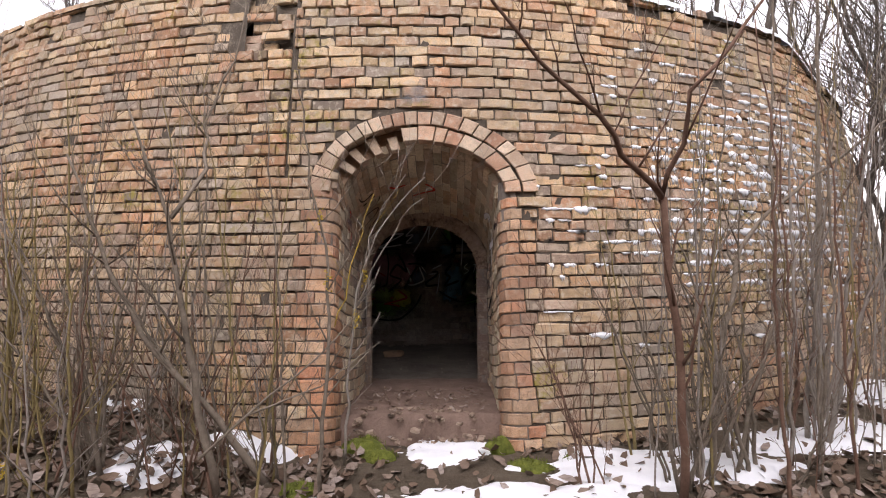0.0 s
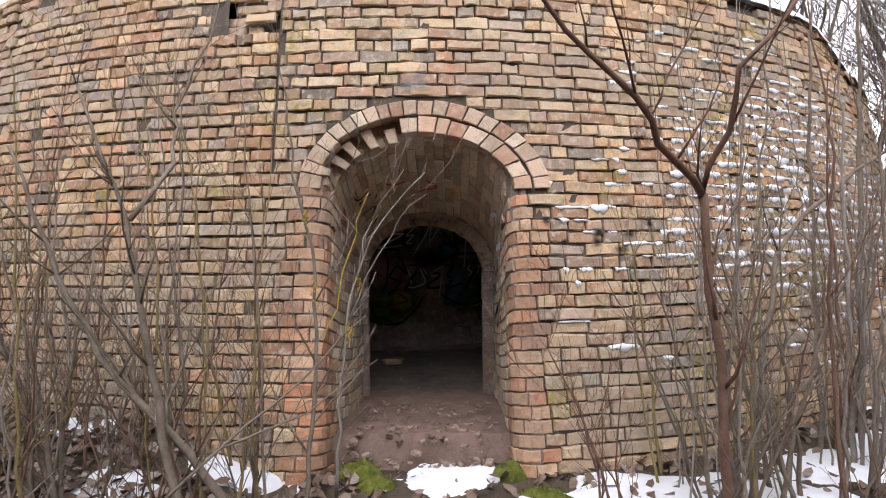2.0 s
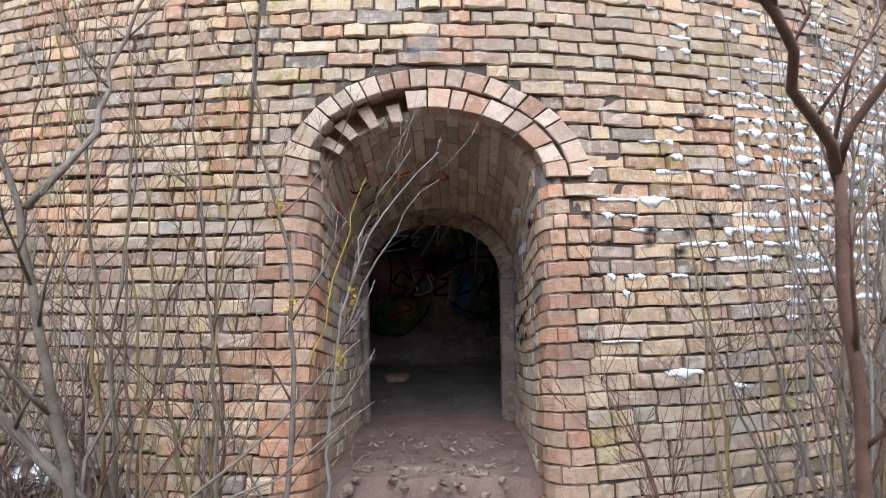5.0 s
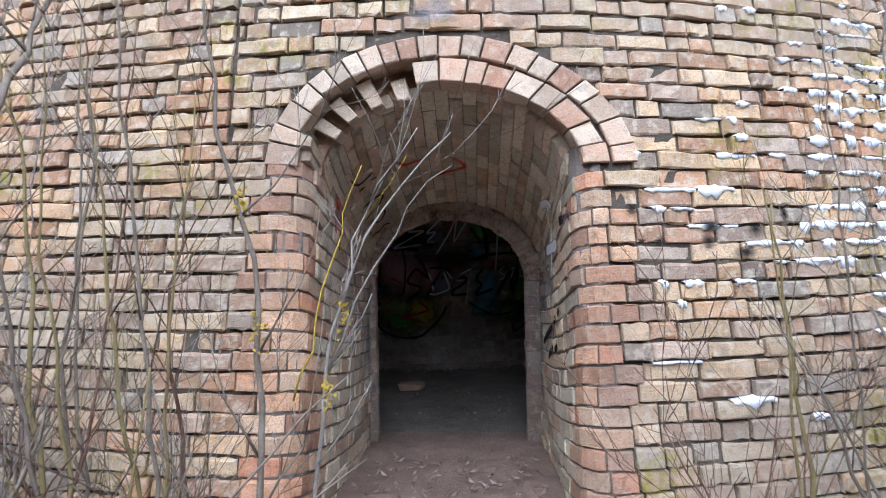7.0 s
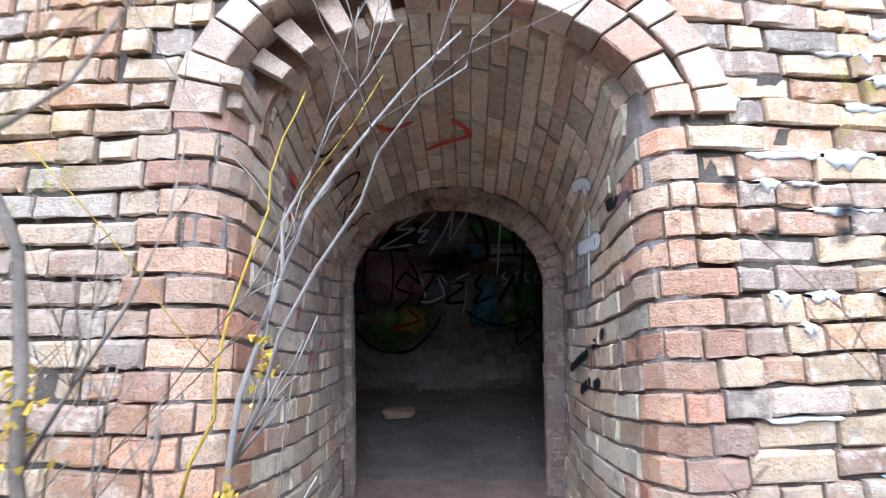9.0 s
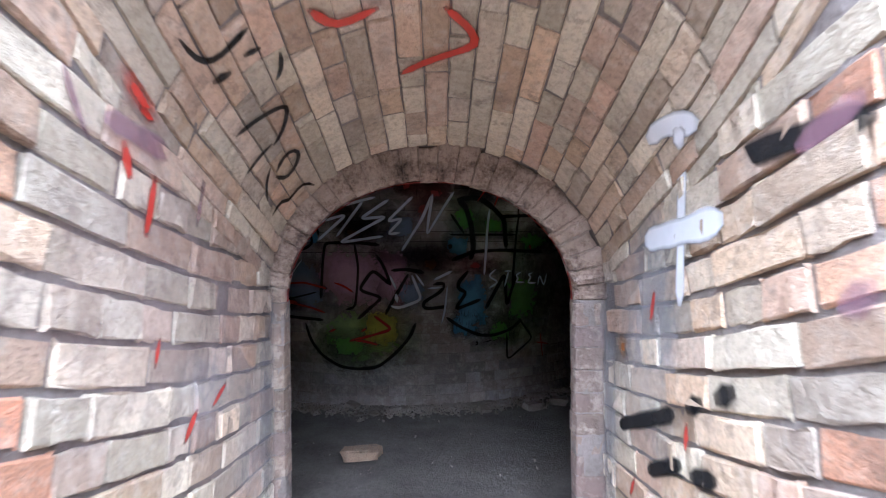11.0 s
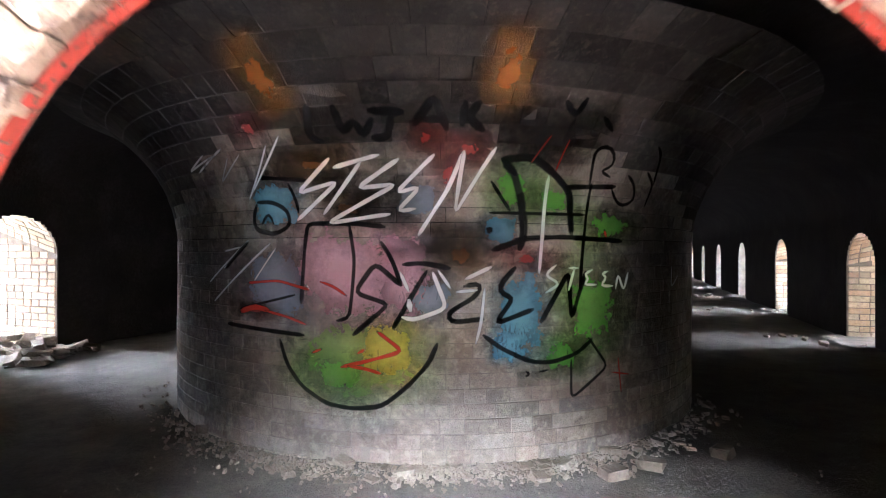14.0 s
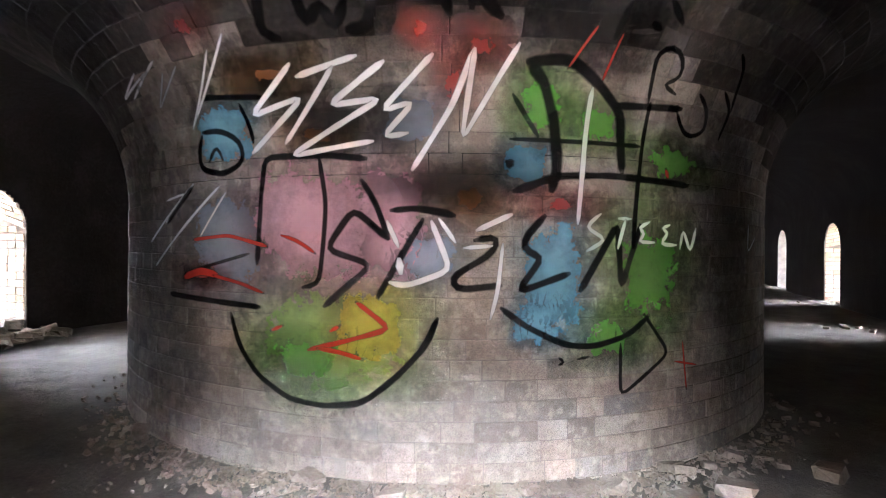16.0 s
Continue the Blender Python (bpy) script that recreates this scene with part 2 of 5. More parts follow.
class Soup:
    """Collects vertices and faces for one mesh."""
    def __init__(self):
        self.v, self.f = [], []

    def add(self, verts, faces):
        k = len(self.v)
        self.v += [tuple(p) for p in verts]
        self.f += [tuple(i + k for i in q) for q in faces]

    def grid(self, rows, keep=None, flip=False):
        k, w = len(self.v), len(rows[0])
        for r in rows:
            self.v += [tuple(p) for p in r]
        for i in range(len(rows) - 1):
            for j in range(w - 1):
                if keep is None or keep(i, j):
                    q = (k + i * w + j, k + i * w + j + 1, k + (i + 1) * w + j + 1, k + (i + 1) * w + j)
                    self.f.append(q[::-1] if flip else q)

    def weld(self):
        """Joins vertices that lie in one place."""
        seen, remap, verts = {}, [], []
        for p in self.v:
            key = tuple(round(c, 4) for c in p)
            if key not in seen:
                seen[key] = len(verts)
                verts.append(p)
            remap.append(seen[key])
        self.v, self.f = verts, [tuple(remap[i] for i in q) for q in self.f]
        self.f = [q for q in self.f if len(set(q)) == len(q)]
        return self

    def put(self, name, material, parent=None, smooth=False):
        return solid(name, self.v, self.f, material, parent, smooth)


def tube(points, radii, sides=5):
    """A tapering round rod through the points."""
    verts, faces = [], []
    pts = [Vector(p) for p in points]
    for i, p in enumerate(pts):
        d = (pts[min(i + 1, len(pts) - 1)] - pts[max(i - 1, 0)]).normalized()
        a = d.cross(Vector((0.31, 0.17, 0.93)) if abs(d.z) < 0.9 else Vector((1, 0.2, 0))).normalized()
        b = d.cross(a)
        for k in range(sides):
            w = math.tau * k / sides
            verts.append(p + (a * math.cos(w) + b * math.sin(w)) * radii[i])
    for i in range(len(pts) - 1):
        for k in range(sides):
            n = (k + 1) % sides
            faces.append((i * sides + k, i * sides + n, (i + 1) * sides + n, (i + 1) * sides + k))
    faces.append(tuple(range(sides))[::-1])
    faces.append(tuple((len(pts) - 1) * sides + k for k in range(sides)))
    return verts, faces


def piece(surf, s0, s1, z0, z1, rng, proud=0.0, back=0.06, c=0.006, stations=2, rough=0.0025):
    """One brick laid on a surface: surf(s, z, d) gives the place at d in front of it. Its arrises are worn round."""
    n = max(2, stations)
    ss = [s0] + [s0 + c + (s1 - s0 - 2 * c) * i / (n - 1) for i in range(n)] + [s1]
    verts, faces = [], []
    tilt = rng.uniform(-0.003, 0.003)
    for i, s in enumerate(ss):
        end = i in (0, len(ss) - 1)
        front = proud + tilt * (1 if i < len(ss) / 2 else -1)
        j = [rng.uniform(-rough, rough) for _ in range(6)]
        cz = c * (1.6 if end else 1.0)
        for (d, z, jj) in ((-back, z0, 0), (front - c, z0 + j[0], j[1]), (front - (c if end else 0), z0 + cz, j[2]),
                           (front - (c if end else 0), z1 - cz, j[3]), (front - c, z1 + j[4], j[5]), (-back, z1, 0)):
            verts.append(surf(s, z, d + jj))
    for i in range(len(ss) - 1):
        for k in range(5):
            faces.append((i * 6 + k, i * 6 + k + 1, (i + 1) * 6 + k + 1, (i + 1) * 6 + k))
    faces.append(tuple(range(6)))
    faces.append(tuple((len(ss) - 1) * 6 + k for k in range(6))[::-1])
    return verts, faces


def lay(bricks, near, parent, material, name="brick"):
    """bricks: (closeness, verts, faces). The closest 'near' of them are parts of their own, the rest one joined part."""
    bricks.sort(key=lambda b: b[0])
    for _, v, f in bricks[:near]:
        solid(name, v, f, material, parent)
    rest = Soup()
    for _, v, f in bricks[near:]:
        rest.add(v, f)
    if rest.v:
        tagged(rest.put(name + "work", material, parent), kind="stuff")


def bond(a, b, rng, joint=0.013, stretcher=0.268, header=0.131, share=0.42):
    """Bricks of a course from a to b, headers and stretchers as they come."""
    s, out = a, []
    while s < b - 0.03:
        w = (stretcher if rng.random() < share else header) * rng.uniform(0.95, 1.05)
        e = min(s + w, b)
        if b - e < 0.05:
            e = b
        out.append((s + joint / 2, e - joint / 2))
        s = e
    return out


# ---- plan ----
U, N = Vector((0.287, 0.958, 0)), Vector((0.958, -0.287, 0))   # along and across the kiln
C, RC, RG = Vector((-0.30, 5.79, 0)), 2.28, 4.68                # core end, and the gallery's outer wall
O, RO, BATTER, TOP = Vector((-0.46, 7.265, 0)), 7.8, 0.18, 3.3   # outer face
LONG, FLOOR, COURSE = 27.0, -0.18, 0.084
XD, HALF, RCORNER = 0.03, 0.59, 0.13                           # wicket: middle, half width, rounded corner
SPRING, RISE = 1.53, 0.40
VS, VSO, VR = 1.05, 1.50, 1.10                                          # gallery vault: springing and rise
rng = random.Random(7)
W0 = math.asin((XD - O.x) / RO)                                # where the wicket lies on the round end
LO_S, HI_S = RO * (radians(-106.7) - W0), RO * (radians(73.3) - W0)


def top_at(s):
    """The broken upper edge of the outer wall."""
    k = max(0.0, min(1.0, (s - 4.1) / 1.1))
    return TOP - 0.09 * max(0.0, min(1.0, s / 2.5)) - 0.36 * k * k * (3 - 2 * k)


def spring_at(y):
    lift = 0.087 * max(0.0, min(1.0, (0.45 - y) / 0.48)) ** 2
    return SPRING - 0.39 * (y + 0.3) + lift, RISE + 0.066 * (y + 0.3)


def face_y(z, s=0.0):
    return outer_pt(s, z).y


def ground_z(x, y):
    bank = 0.34 * max(0.0, min(1.0, (-x - 0.75) / 0.9)) * max(0.0, min(1.0, (y + 1.5) / 1.1))
    lift = 0.10 * max(0.0, min(1.0, (x - 1.6) / 1.5)) * max(0.0, min(1.0, (y + 1.0)))
    bump = 0.03 * noise.noise((x * 2.1, y * 2.1, 0)) + 0.012 * noise.noise((x * 7, y * 7, 3))
    path = max(0.0, 1 - abs(x - 0.15) / 0.6)
    far = min(1.0, max(0.0, math.hypot(x, y + 1) - 8) / 40)
    return -0.25 + bank + lift + bump * (1 - 0.7 * path) + far * 1.2 * noise.noise((x * 0.03, y * 0.03, 7))


def capsule_out(p, o):
    """Distance of a plan point from the kiln's long axis that begins at o."""
    d = p - o
    a = max(0.0, d.dot(U))
    return (d - U * a).length


def stadium(o, r, q):
    """A point and outward normal of the round-ended line of radius r about o; q is the arc length at radius 1 per angle, then metres of straight."""
    if abs(q) <= math.pi / 2:
        n = N * math.sin(q) - U * math.cos(q)
        return o + n * r, n
    n = N if q > 0 else -N
    return o + n * r + U * (abs(q) - math.pi / 2), n


# openings of the gallery's outer side: (q at the inner face, half width)
ENTRY = math.asin(max(-1, min(1, (Vector((0, 1.13, 0)) - C).normalized().dot(N))))
# last five, unseen on the left, are added to let in light
DOORS = [(math.pi / 2 + 3.5 + 3.8 * i, 0.45) for i in range(6)] + [(-math.pi / 2 + 0.20, 0.5 / RG)] + [(-math.pi / 2 - 3.9 - 3.8 * i, 0.45) for i in range(5)]
D_SPRING, D_RISE = 0.84, 0.44


def to_outer(q):
    """From the gallery's side straight out to the outer face: distance."""
    p, n = stadium(C, RG, q)
    d = 0.3
    while capsule_out(p + n * d, O) < RO and d < 6:
        d += 0.02
    return p, n, d


OUTER_HOLES = []
for qc, hw in DOORS:
    p, n, d = to_outer(qc)
    p = p + n * d - O
    along = p.dot(U)
    if along > 0:
        s_out = HI_S + along if p.dot(N) > 0 else LO_S - along
    else:
        s_out = RO * (math.atan2(p.x, -p.y) - W0)
    OUTER_HOLES.append((s_out, hw * (RG if hw < 0.2 else 1) + (0.55 if hw < 0.2 else 0.16), 0.95 if hw < 0.2 else 0.55))


# ---- outer wall: mortar backing, with the wicket through it ----
def outer_pt(s, z, d=0.0):
    """s along the outer face from the wicket, right positive; round the end, then straight."""
    r = RO - BATTER * z + d
    w = max(LO_S, min(HI_S, s)) / RO + W0
    p = O + Vector((math.sin(w), -math.cos(w), 0)) * r
    extra = max(0.0, s - HI_S) + max(0.0, LO_S - s)
    p = p + U * extra
    return Vector((p.x, p.y, z))


def wicket_pt(side, s, z, d=0.0):
    """The face and, round the rounded corner, the wicket's side wall. s falls from the face into the wicket."""
    sc = HALF + RCORNER
    turn = RCORNER * math.pi / 2
    if s >= sc:
        p = outer_pt(side * s, z, d)
        return Vector((p.x, p.y, z))
    else:
        yc = face_y(z, side * sc) + RCORNER
        q = sc - s
        if q < turn:
            a = q / RCORNER
            x, y = sc - (RCORNER + d) * math.sin(a), yc - (RCORNER + d) * math.cos(a)
            zz = z - 0.15 * turn * (q / turn) ** 2
        else:
            q -= turn
            x, y = HALF - d, min(yc + q, 1.09)
            zz = z - 0.15 * turn - 0.30 * q + 0.085 * q * q
    return Vector((XD + side * x, y, zz))


def arch_out(dx, extra=0.25):
    a, b = HALF + extra, RISE + extra
    return SPRING + b * math.sqrt(max(0.0, 1 - (dx / a) ** 2)) if abs(dx) < a else None


wall_outer = tagged(new("wall_outer"), "battered round outer wall of weathered yellow and red brick", kind="structure")
sheet = Soup()
hi_s, lo_s = HI_S + LONG, LO_S - LONG
cols = sorted({round(lo_s, 3), round(hi_s, 3)} | {round(lo_s + LONG + i * 0.4, 3) for i in range(0, int((hi_s - lo_s - 2 * LONG) / 0.4) + 1)}
              | {round(-1.2 + 0.04 * i, 3) for i in range(61)} | {round(hi_s - LONG, 3)}
              | {round(sh + hh * math.cos(math.pi * i / 12), 3) for sh, hh, up in OUTER_HOLES for i in range(13)})
WICKET_BRICKS = []


def facade_backing():
    for a, b in zip(cols, cols[1:]):
        m = (a + b) / 2
        dx = m
        edge = HALF + RCORNER
        z_lo = -0.6
        if abs(dx) < edge:
            z_lo = arch_out(dx, 0.14) or SPRING
        for sh, hh, up in OUTER_HOLES:
            if abs(m - sh) < hh:
                z_lo = D_SPRING + up + (D_RISE + 0.1) * math.sqrt(1 - ((m - sh) / hh) ** 2)
        top = top_at(m)
        k = max(2, int((top - z_lo) / 0.12)) if abs(m) < 1.6 else max(2, int((TOP - z_lo) / 0.35))
        rows = []
        for i in range(k + 1):
            z = z_lo + (top - z_lo) * i / k
            fell = -1.58 < m < CRACK - 0.02 and z > 2.64
            rows.append([outer_pt(q, z, -0.12 if fell else -0.062 if z > top - 0.34 else -0.022 + 0.022 * noise.noise((q * 5, z * 7, 6.0))) for q in (a, b)])
        sheet.grid(rows)


CRACK = -0.985
facade_backing()
sheet.weld().put("backing", MORTAR, wall_outer)

# facade bricks, course by course
bricks, jamb = [], []
LEDGES = []
for k in range(-3, int(TOP / COURSE) + 1):
    z0 = k * COURSE
    z1 = z0 + COURSE - 0.0125
    zm = (z0 + z1) / 2
    for side in (-1, 1):
        start = HALF + RCORNER + 0.02
        if zm > (SPRING - 0.01 if side > 0 else 1.63):
            a, b = HALF + (0.335 if side > 0 else 0.225), RISE + 0.262
            lift = (zm - SPRING) / b
            start = a * math.sqrt(max(0.0, 1 - lift * lift)) if lift < 1 else 0.0
            if lift >= 1 and side < 0:
                start = 0.0
        else:
            # jamb bricks run round the corner into the wicket
            lo = HALF + RCORNER - RCORNER * math.pi / 2 - 1.36
            s = start + rng.uniform(0.0, 0.16)
            edge = s
            spans = []
            while s > lo:
                w = rng.choice((0.268, 0.131, 0.268, 0.131, 0.2)) * rng.uniform(0.95, 1.04)
                e = max(lo, s - w)
                spans.append((e + 0.0045, s - 0.0045))
                s = e
            for e0, e1 in spans:
                mid = wicket_pt(side, (e0 + e1) / 2, zm)
                sp, _ = spring_at(mid.y)
                inside = mid.y > face_y(zm, side * 0.7) + 0.20
                if (inside and mid.z > sp + 0.03) or mid.y > 1.08:
                    continue
                geo = piece(lambda s, z, d, side=side: wicket_pt(side, s, z, d), e0, e1, z0, z1, rng, rng.uniform(-0.006, 0.007), stations=4, c=rng.uniform(0.003, 0.006), rough=0.0045)
                if inside:
                    WICKET_BRICKS.append((side, geo, mid))
                else:
                    jamb.append((0, *geo))
            start = edge
        off = rng.uniform(-0.13, 0.0) if start < 0.01 else 0.0
        row = []
        for s0, s1 in bond(start + off, 7.3, rng, rng.uniform(0.009, 0.015)):
            if side < 0 and zm > 1.7 and s0 < -CRACK < s1:
                row += [q for q in ((s0, -CRACK - 0.010), (-CRACK + 0.016, s1)) if q[1] - q[0] > 0.025]
            else:
                row.append((s0, s1))
        for s0, s1 in row:
            sm = (s0 + s1) / 2
            sx = side * sm
            if (sx > 0 and sm < 0.02) or zm > top_at(sx) + 0.05:
                continue
            proud = rng.gauss(0, 0.0065)
            if -1.56 < sx < CRACK - 0.0 and zm > 2.66 + 0.05 * math.sin(9 * sx):
                if rng.random() < 0.08:
                    continue
                proud -= rng.uniform(0.02, 0.10)
            if zm > top_at(sx) - 0.3:
                proud += rng.uniform(-0.03, 0.0)
                if zm > top_at(sx) - 0.1 and rng.random() < 0.14:
                    continue
            if rng.random() < 0.06:
                proud -= rng.uniform(0.004, 0.010)
            snowy = math.exp(-((sx - 3.4) / 1.5) ** 2 - ((zm - 1.6) / 0.75) ** 2)
            if sx > 0.75:
                proud += snowy * rng.uniform(-0.012, 0.02)
            roll = rng.gauss(0, 0.010)

            def surf(s, z, d, side=side, mid=sm, roll=roll):
                wave = 0.016 * noise.noise((side * s * 0.55, z * 0.7, 3.0)) + 0.006 * noise.noise((side * s * 3, z * 5, 9.0))
                return outer_pt(side * s, z + wave + roll * (s - mid), d)

            v, f = piece(surf, s0, s1, z0 + rng.uniform(-0.003, 0.004), z1 - rng.uniform(-0.004, 0.005), rng, proud, back=0.2 if proud < -0.03 else 0.06, c=rng.uniform(0.004, 0.010), stations=4, rough=0.0055)
            if side < 0:
                f = [q[::-1] for q in f]
            bricks.append((math.hypot(sx, 0.8 * (zm - 1.0)), v, f))
            few = 0.16 * math.exp(-((sx - 1.3) / 0.5) ** 2 - ((zm - 0.8) / 0.45) ** 2)
            if sx > 0.8 and rng.random() < 2.3 * snowy + few:
                LEDGES.append((surf, s0, s1, z1, proud, snowy))
for k in range(int(SPRING / COURSE), int(SPRING / COURSE) + 6):
    z0, z1 = k * COURSE, (k + 1) * COURSE - 0.013
    for side in (-1, 1):
        s = HALF + RCORNER - RCORNER * math.pi / 2 - rng.uniform(0, 0.2)
        while s > HALF + RCORNER - RCORNER * math.pi / 2 - 1.36:
            e = s - rng.choice((0.268, 0.131, 0.131)) * rng.uniform(0.95, 1.04)
            mid = wicket_pt(side, (s + e) / 2, (z0 + z1) / 2)
            if mid.z < spring_at(mid.y)[0] + 0.03 and mid.y < 1.08 and (z0 + z1) / 2 > (SPRING - 0.01 if side > 0 else 1.63):
                geo = piece(lambda s, z, d, side=side: wicket_pt(side, s, z, d), e + 0.006, s - 0.006, z0, z1, rng, rng.uniform(-0.006, 0.005), stations=3, c=0.007, rough=0.0045)
                WICKET_BRICKS.append((side, geo, mid))
            s = e
lay(jamb, 300, wall_outer, JAMB_BRICK, "jamb_brick")
lay(bricks, 300, wall_outer, BRICK)

# two rings of the wicket's face arch; the inner ring has fallen out on one half
def arch_surf():
    def surf(w, r, d):
        c = math.cos(w)
        a, b = HALF + r + ((0.05 + 0.12 * r) * c if c > 0 else 0.10 * r * c), RISE + r
        x, z = a * math.cos(w), SPRING + b * math.sin(w)
        p = outer_pt(x, z, d)
        return Vector((XD + x, p.y, z))
    return surf


voussoirs = []
for ring, (r0, r1) in enumerate(((0.0, 0.115), (0.122, 0.232))):
    w = 0.02
    while w < math.pi - 0.10:
        a, b = HALF + r0, RISE + r0
        step = rng.choice((0.076, 0.088, 0.098, 0.110)) / math.hypot(a * math.sin(w), b * math.cos(w))
        e = min(w + step, math.pi - 0.01)
        low = r0 * min(1.0, 0.25 + (math.pi - w) / 1.1)
        if not (ring == 0 and w > math.radians(97)) and w < math.pi - 0.2:
            sf = arch_surf()
            v, f = piece(lambda s, z, d: sf(s, z, d), w + 0.006, e - 0.006, low + rng.uniform(0, 0.004), r1 - rng.uniform(0, 0.012), rng, rng.uniform(-0.006, 0.008), back=0.16, c=0.006, stations=2)
            voussoirs.append((0, v, [q[::-1] for q in f]))
        w = e
face_arch = tagged(new("face_arch"), "two rings of pale brick voussoirs, the inner one broken away", kind="structure")
lay(voussoirs, 300, face_arch, ARCH_BRICK, "voussoir")
teeth = []
for w, ln, dep in ((150, 0.13, 0.11), (137, 0.14, 0.09), (122, 0.15, 0.09), (108, 0.11, 0.11)):
    sf = arch_surf()
    wr = radians(w)
    v, f = piece(lambda s, z, d: sf(s, z, d), wr - 0.06, wr + 0.06, -0.035, -0.035 + ln, rng, -dep, back=0.34, c=0.006)
    teeth.append((0, v, [q[::-1] for q in f]))
lay(teeth, 10, face_arch, ARCH_BRICK, "toothing_brick")
sp = Soup()
sf = arch_surf()
sp.grid([[sf(math.pi * i / 40, 0.126 + 0.012 * noise.noise((i * 0.5, j, 0)), -0.02 - 0.2 * j / 5) for j in range(6)] for i in range(41)])
sp.grid([[sf(math.pi * i / 40, 0.012, -0.45)] + [sf(math.pi * i / 40, r, -0.19 - 0.02 * noise.noise((i * 0.6, r * 20, 3))) for r in (-0.012, 0.02, 0.07, 0.15)] for i in range(41)])
sp.put("broken_soffit", JAMB_BRICK, face_arch)

# ---- wicket: side walls, vault, inner door ring, floor ----
Y0, Y1 = -0.10, 1.07
for side, nm in ((-1, "wall_wicket_west"), (1, "wall_wicket_east")):
    holder = tagged(new(nm), "wicket side wall of paint-smeared pale brick, courses dipping inwards", kind="structure")
    rows = []
    sc = HALF + RCORNER
    for i in range(24):
        z = -0.45 + 2.3 * i / 23
        rows.append([wicket_pt(side, sc + 0.05 - (1.75 * j / 20), z, -0.010) for j in range(21)])
    sp = Soup()
    sp.grid(rows, lambda i, j: wicket_pt(side, sc + 0.05 - 1.75 * (j + 0.5) / 20, -0.45 + 2.3 * i / 23).z < spring_at(max(-0.3, wicket_pt(side, sc - 1.75 * j / 20, 0.5).y))[0] + 0.03)
    sp.put("backing", PALE_MORTAR, holder)
    lay([(g[2].y, *g[1]) for g in WICKET_BRICKS if g[0] == side and g[2].y >= -0.08], 300, holder, TUNNEL_BRICK)
    lay([(g[2].y, *g[1]) for g in WICKET_BRICKS if g[0] == side and g[2].y < -0.08], 300, holder, JAMB_BRICK)


def vault_pt(y, w, d=0.0):
    s, b = spring_at(y)
    return Vector((XD + (HALF - d) * math.cos(w), y, s + (b - d) * math.sin(w)))


vault = tagged(new("ceiling_wicket"), "sloping barrel vault of worn pale brick", kind="structure")
sp = Soup()
sp.grid([[vault_pt(Y0 + 0.12 + (Y1 - Y0 - 0.08) * j / 12, math.pi * i / 40, -0.009) for j in range(13)] for i in range(41)])
turn_count = 27
vb = Soup()
for i in range(turn_count):
    w0, w1 = math.pi * i / turn_count, math.pi * (i + 1) / turn_count
    for y0, y1 in bond(Y0 - 0.14 - rng.uniform(0, 0.13), Y1, rng, 0.008, share=0.5):
        lip = -0.24 if w0 > 2.85 else -0.03
        y0 = max(y0, 0.0 + rng.uniform(-0.02, 0.02) if 1.72 < w0 < 2.85 else lip + rng.uniform(0, 0.01))
        if y1 - y0 < 0.03:
            continue
        yaw = rng.uniform(-0.002, 0.002)
        v, f = piece(lambda s, z, d: vault_pt(s, z, d), y0, y1, w0 + 0.003, w1 - 0.003, rng, rng.uniform(-0.005, 0.005), 0.05, rng.uniform(0.004, 0.008), 4, 0.0035)
        vb.add(v, f)
solid("brick_vault", sp.v, sp.f, PALE_MORTAR, vault)
tagged(vb.put("vault_bricks", TUNNEL_BRICK, vault), kind="stuff")

ring = tagged(new("inner_door_arch"), "burnt brick door arch with a red painted edge at the gallery", kind="structure")
RA, RB, RS = 0.515, 0.430, 0.935


def ring_pt(w, r, d):
    return Vector(((RA + r) * math.cos(w), 1.06 - d, RS + (RB + r) * math.sin(w)))


for i in range(27):
    w0, w1 = math.pi * i / 27, math.pi * (i + 1) / 27
    v, f = piece(lambda s, z, d: ring_pt(s, z, d), w0 - 0.004, w1 + 0.004, rng.uniform(-0.004, 0.008), 0.138 + rng.uniform(-0.016, 0.016), rng, rng.uniform(-0.012, 0.008), 0.05, rng.uniform(0.008, 0.016), 4, 0.006)
    solid("ring_brick", v, [q[::-1] for q in f], BURNT, ring)
sp = Soup()
sp.grid([[(x, 1.109, z) for x, z in [((RA + r) * math.cos(w), RS + (RB + r) * math.sin(w)) for r in (0.004, 0.5)]] for w in [math.pi * i / 30 for i in range(31)]])
sp.put("spandrel", BURNT, ring)
sp = Soup()
sp.grid([[((RA - 0.003) * math.cos(w), y, RS + (RB - 0.003) * math.sin(w)) for y in (1.084, 1.108)] for w in [math.pi * i / 60 for i in range(61)]])
edge = sp.put("painted_edge", PAINT["edge_red"], ring)
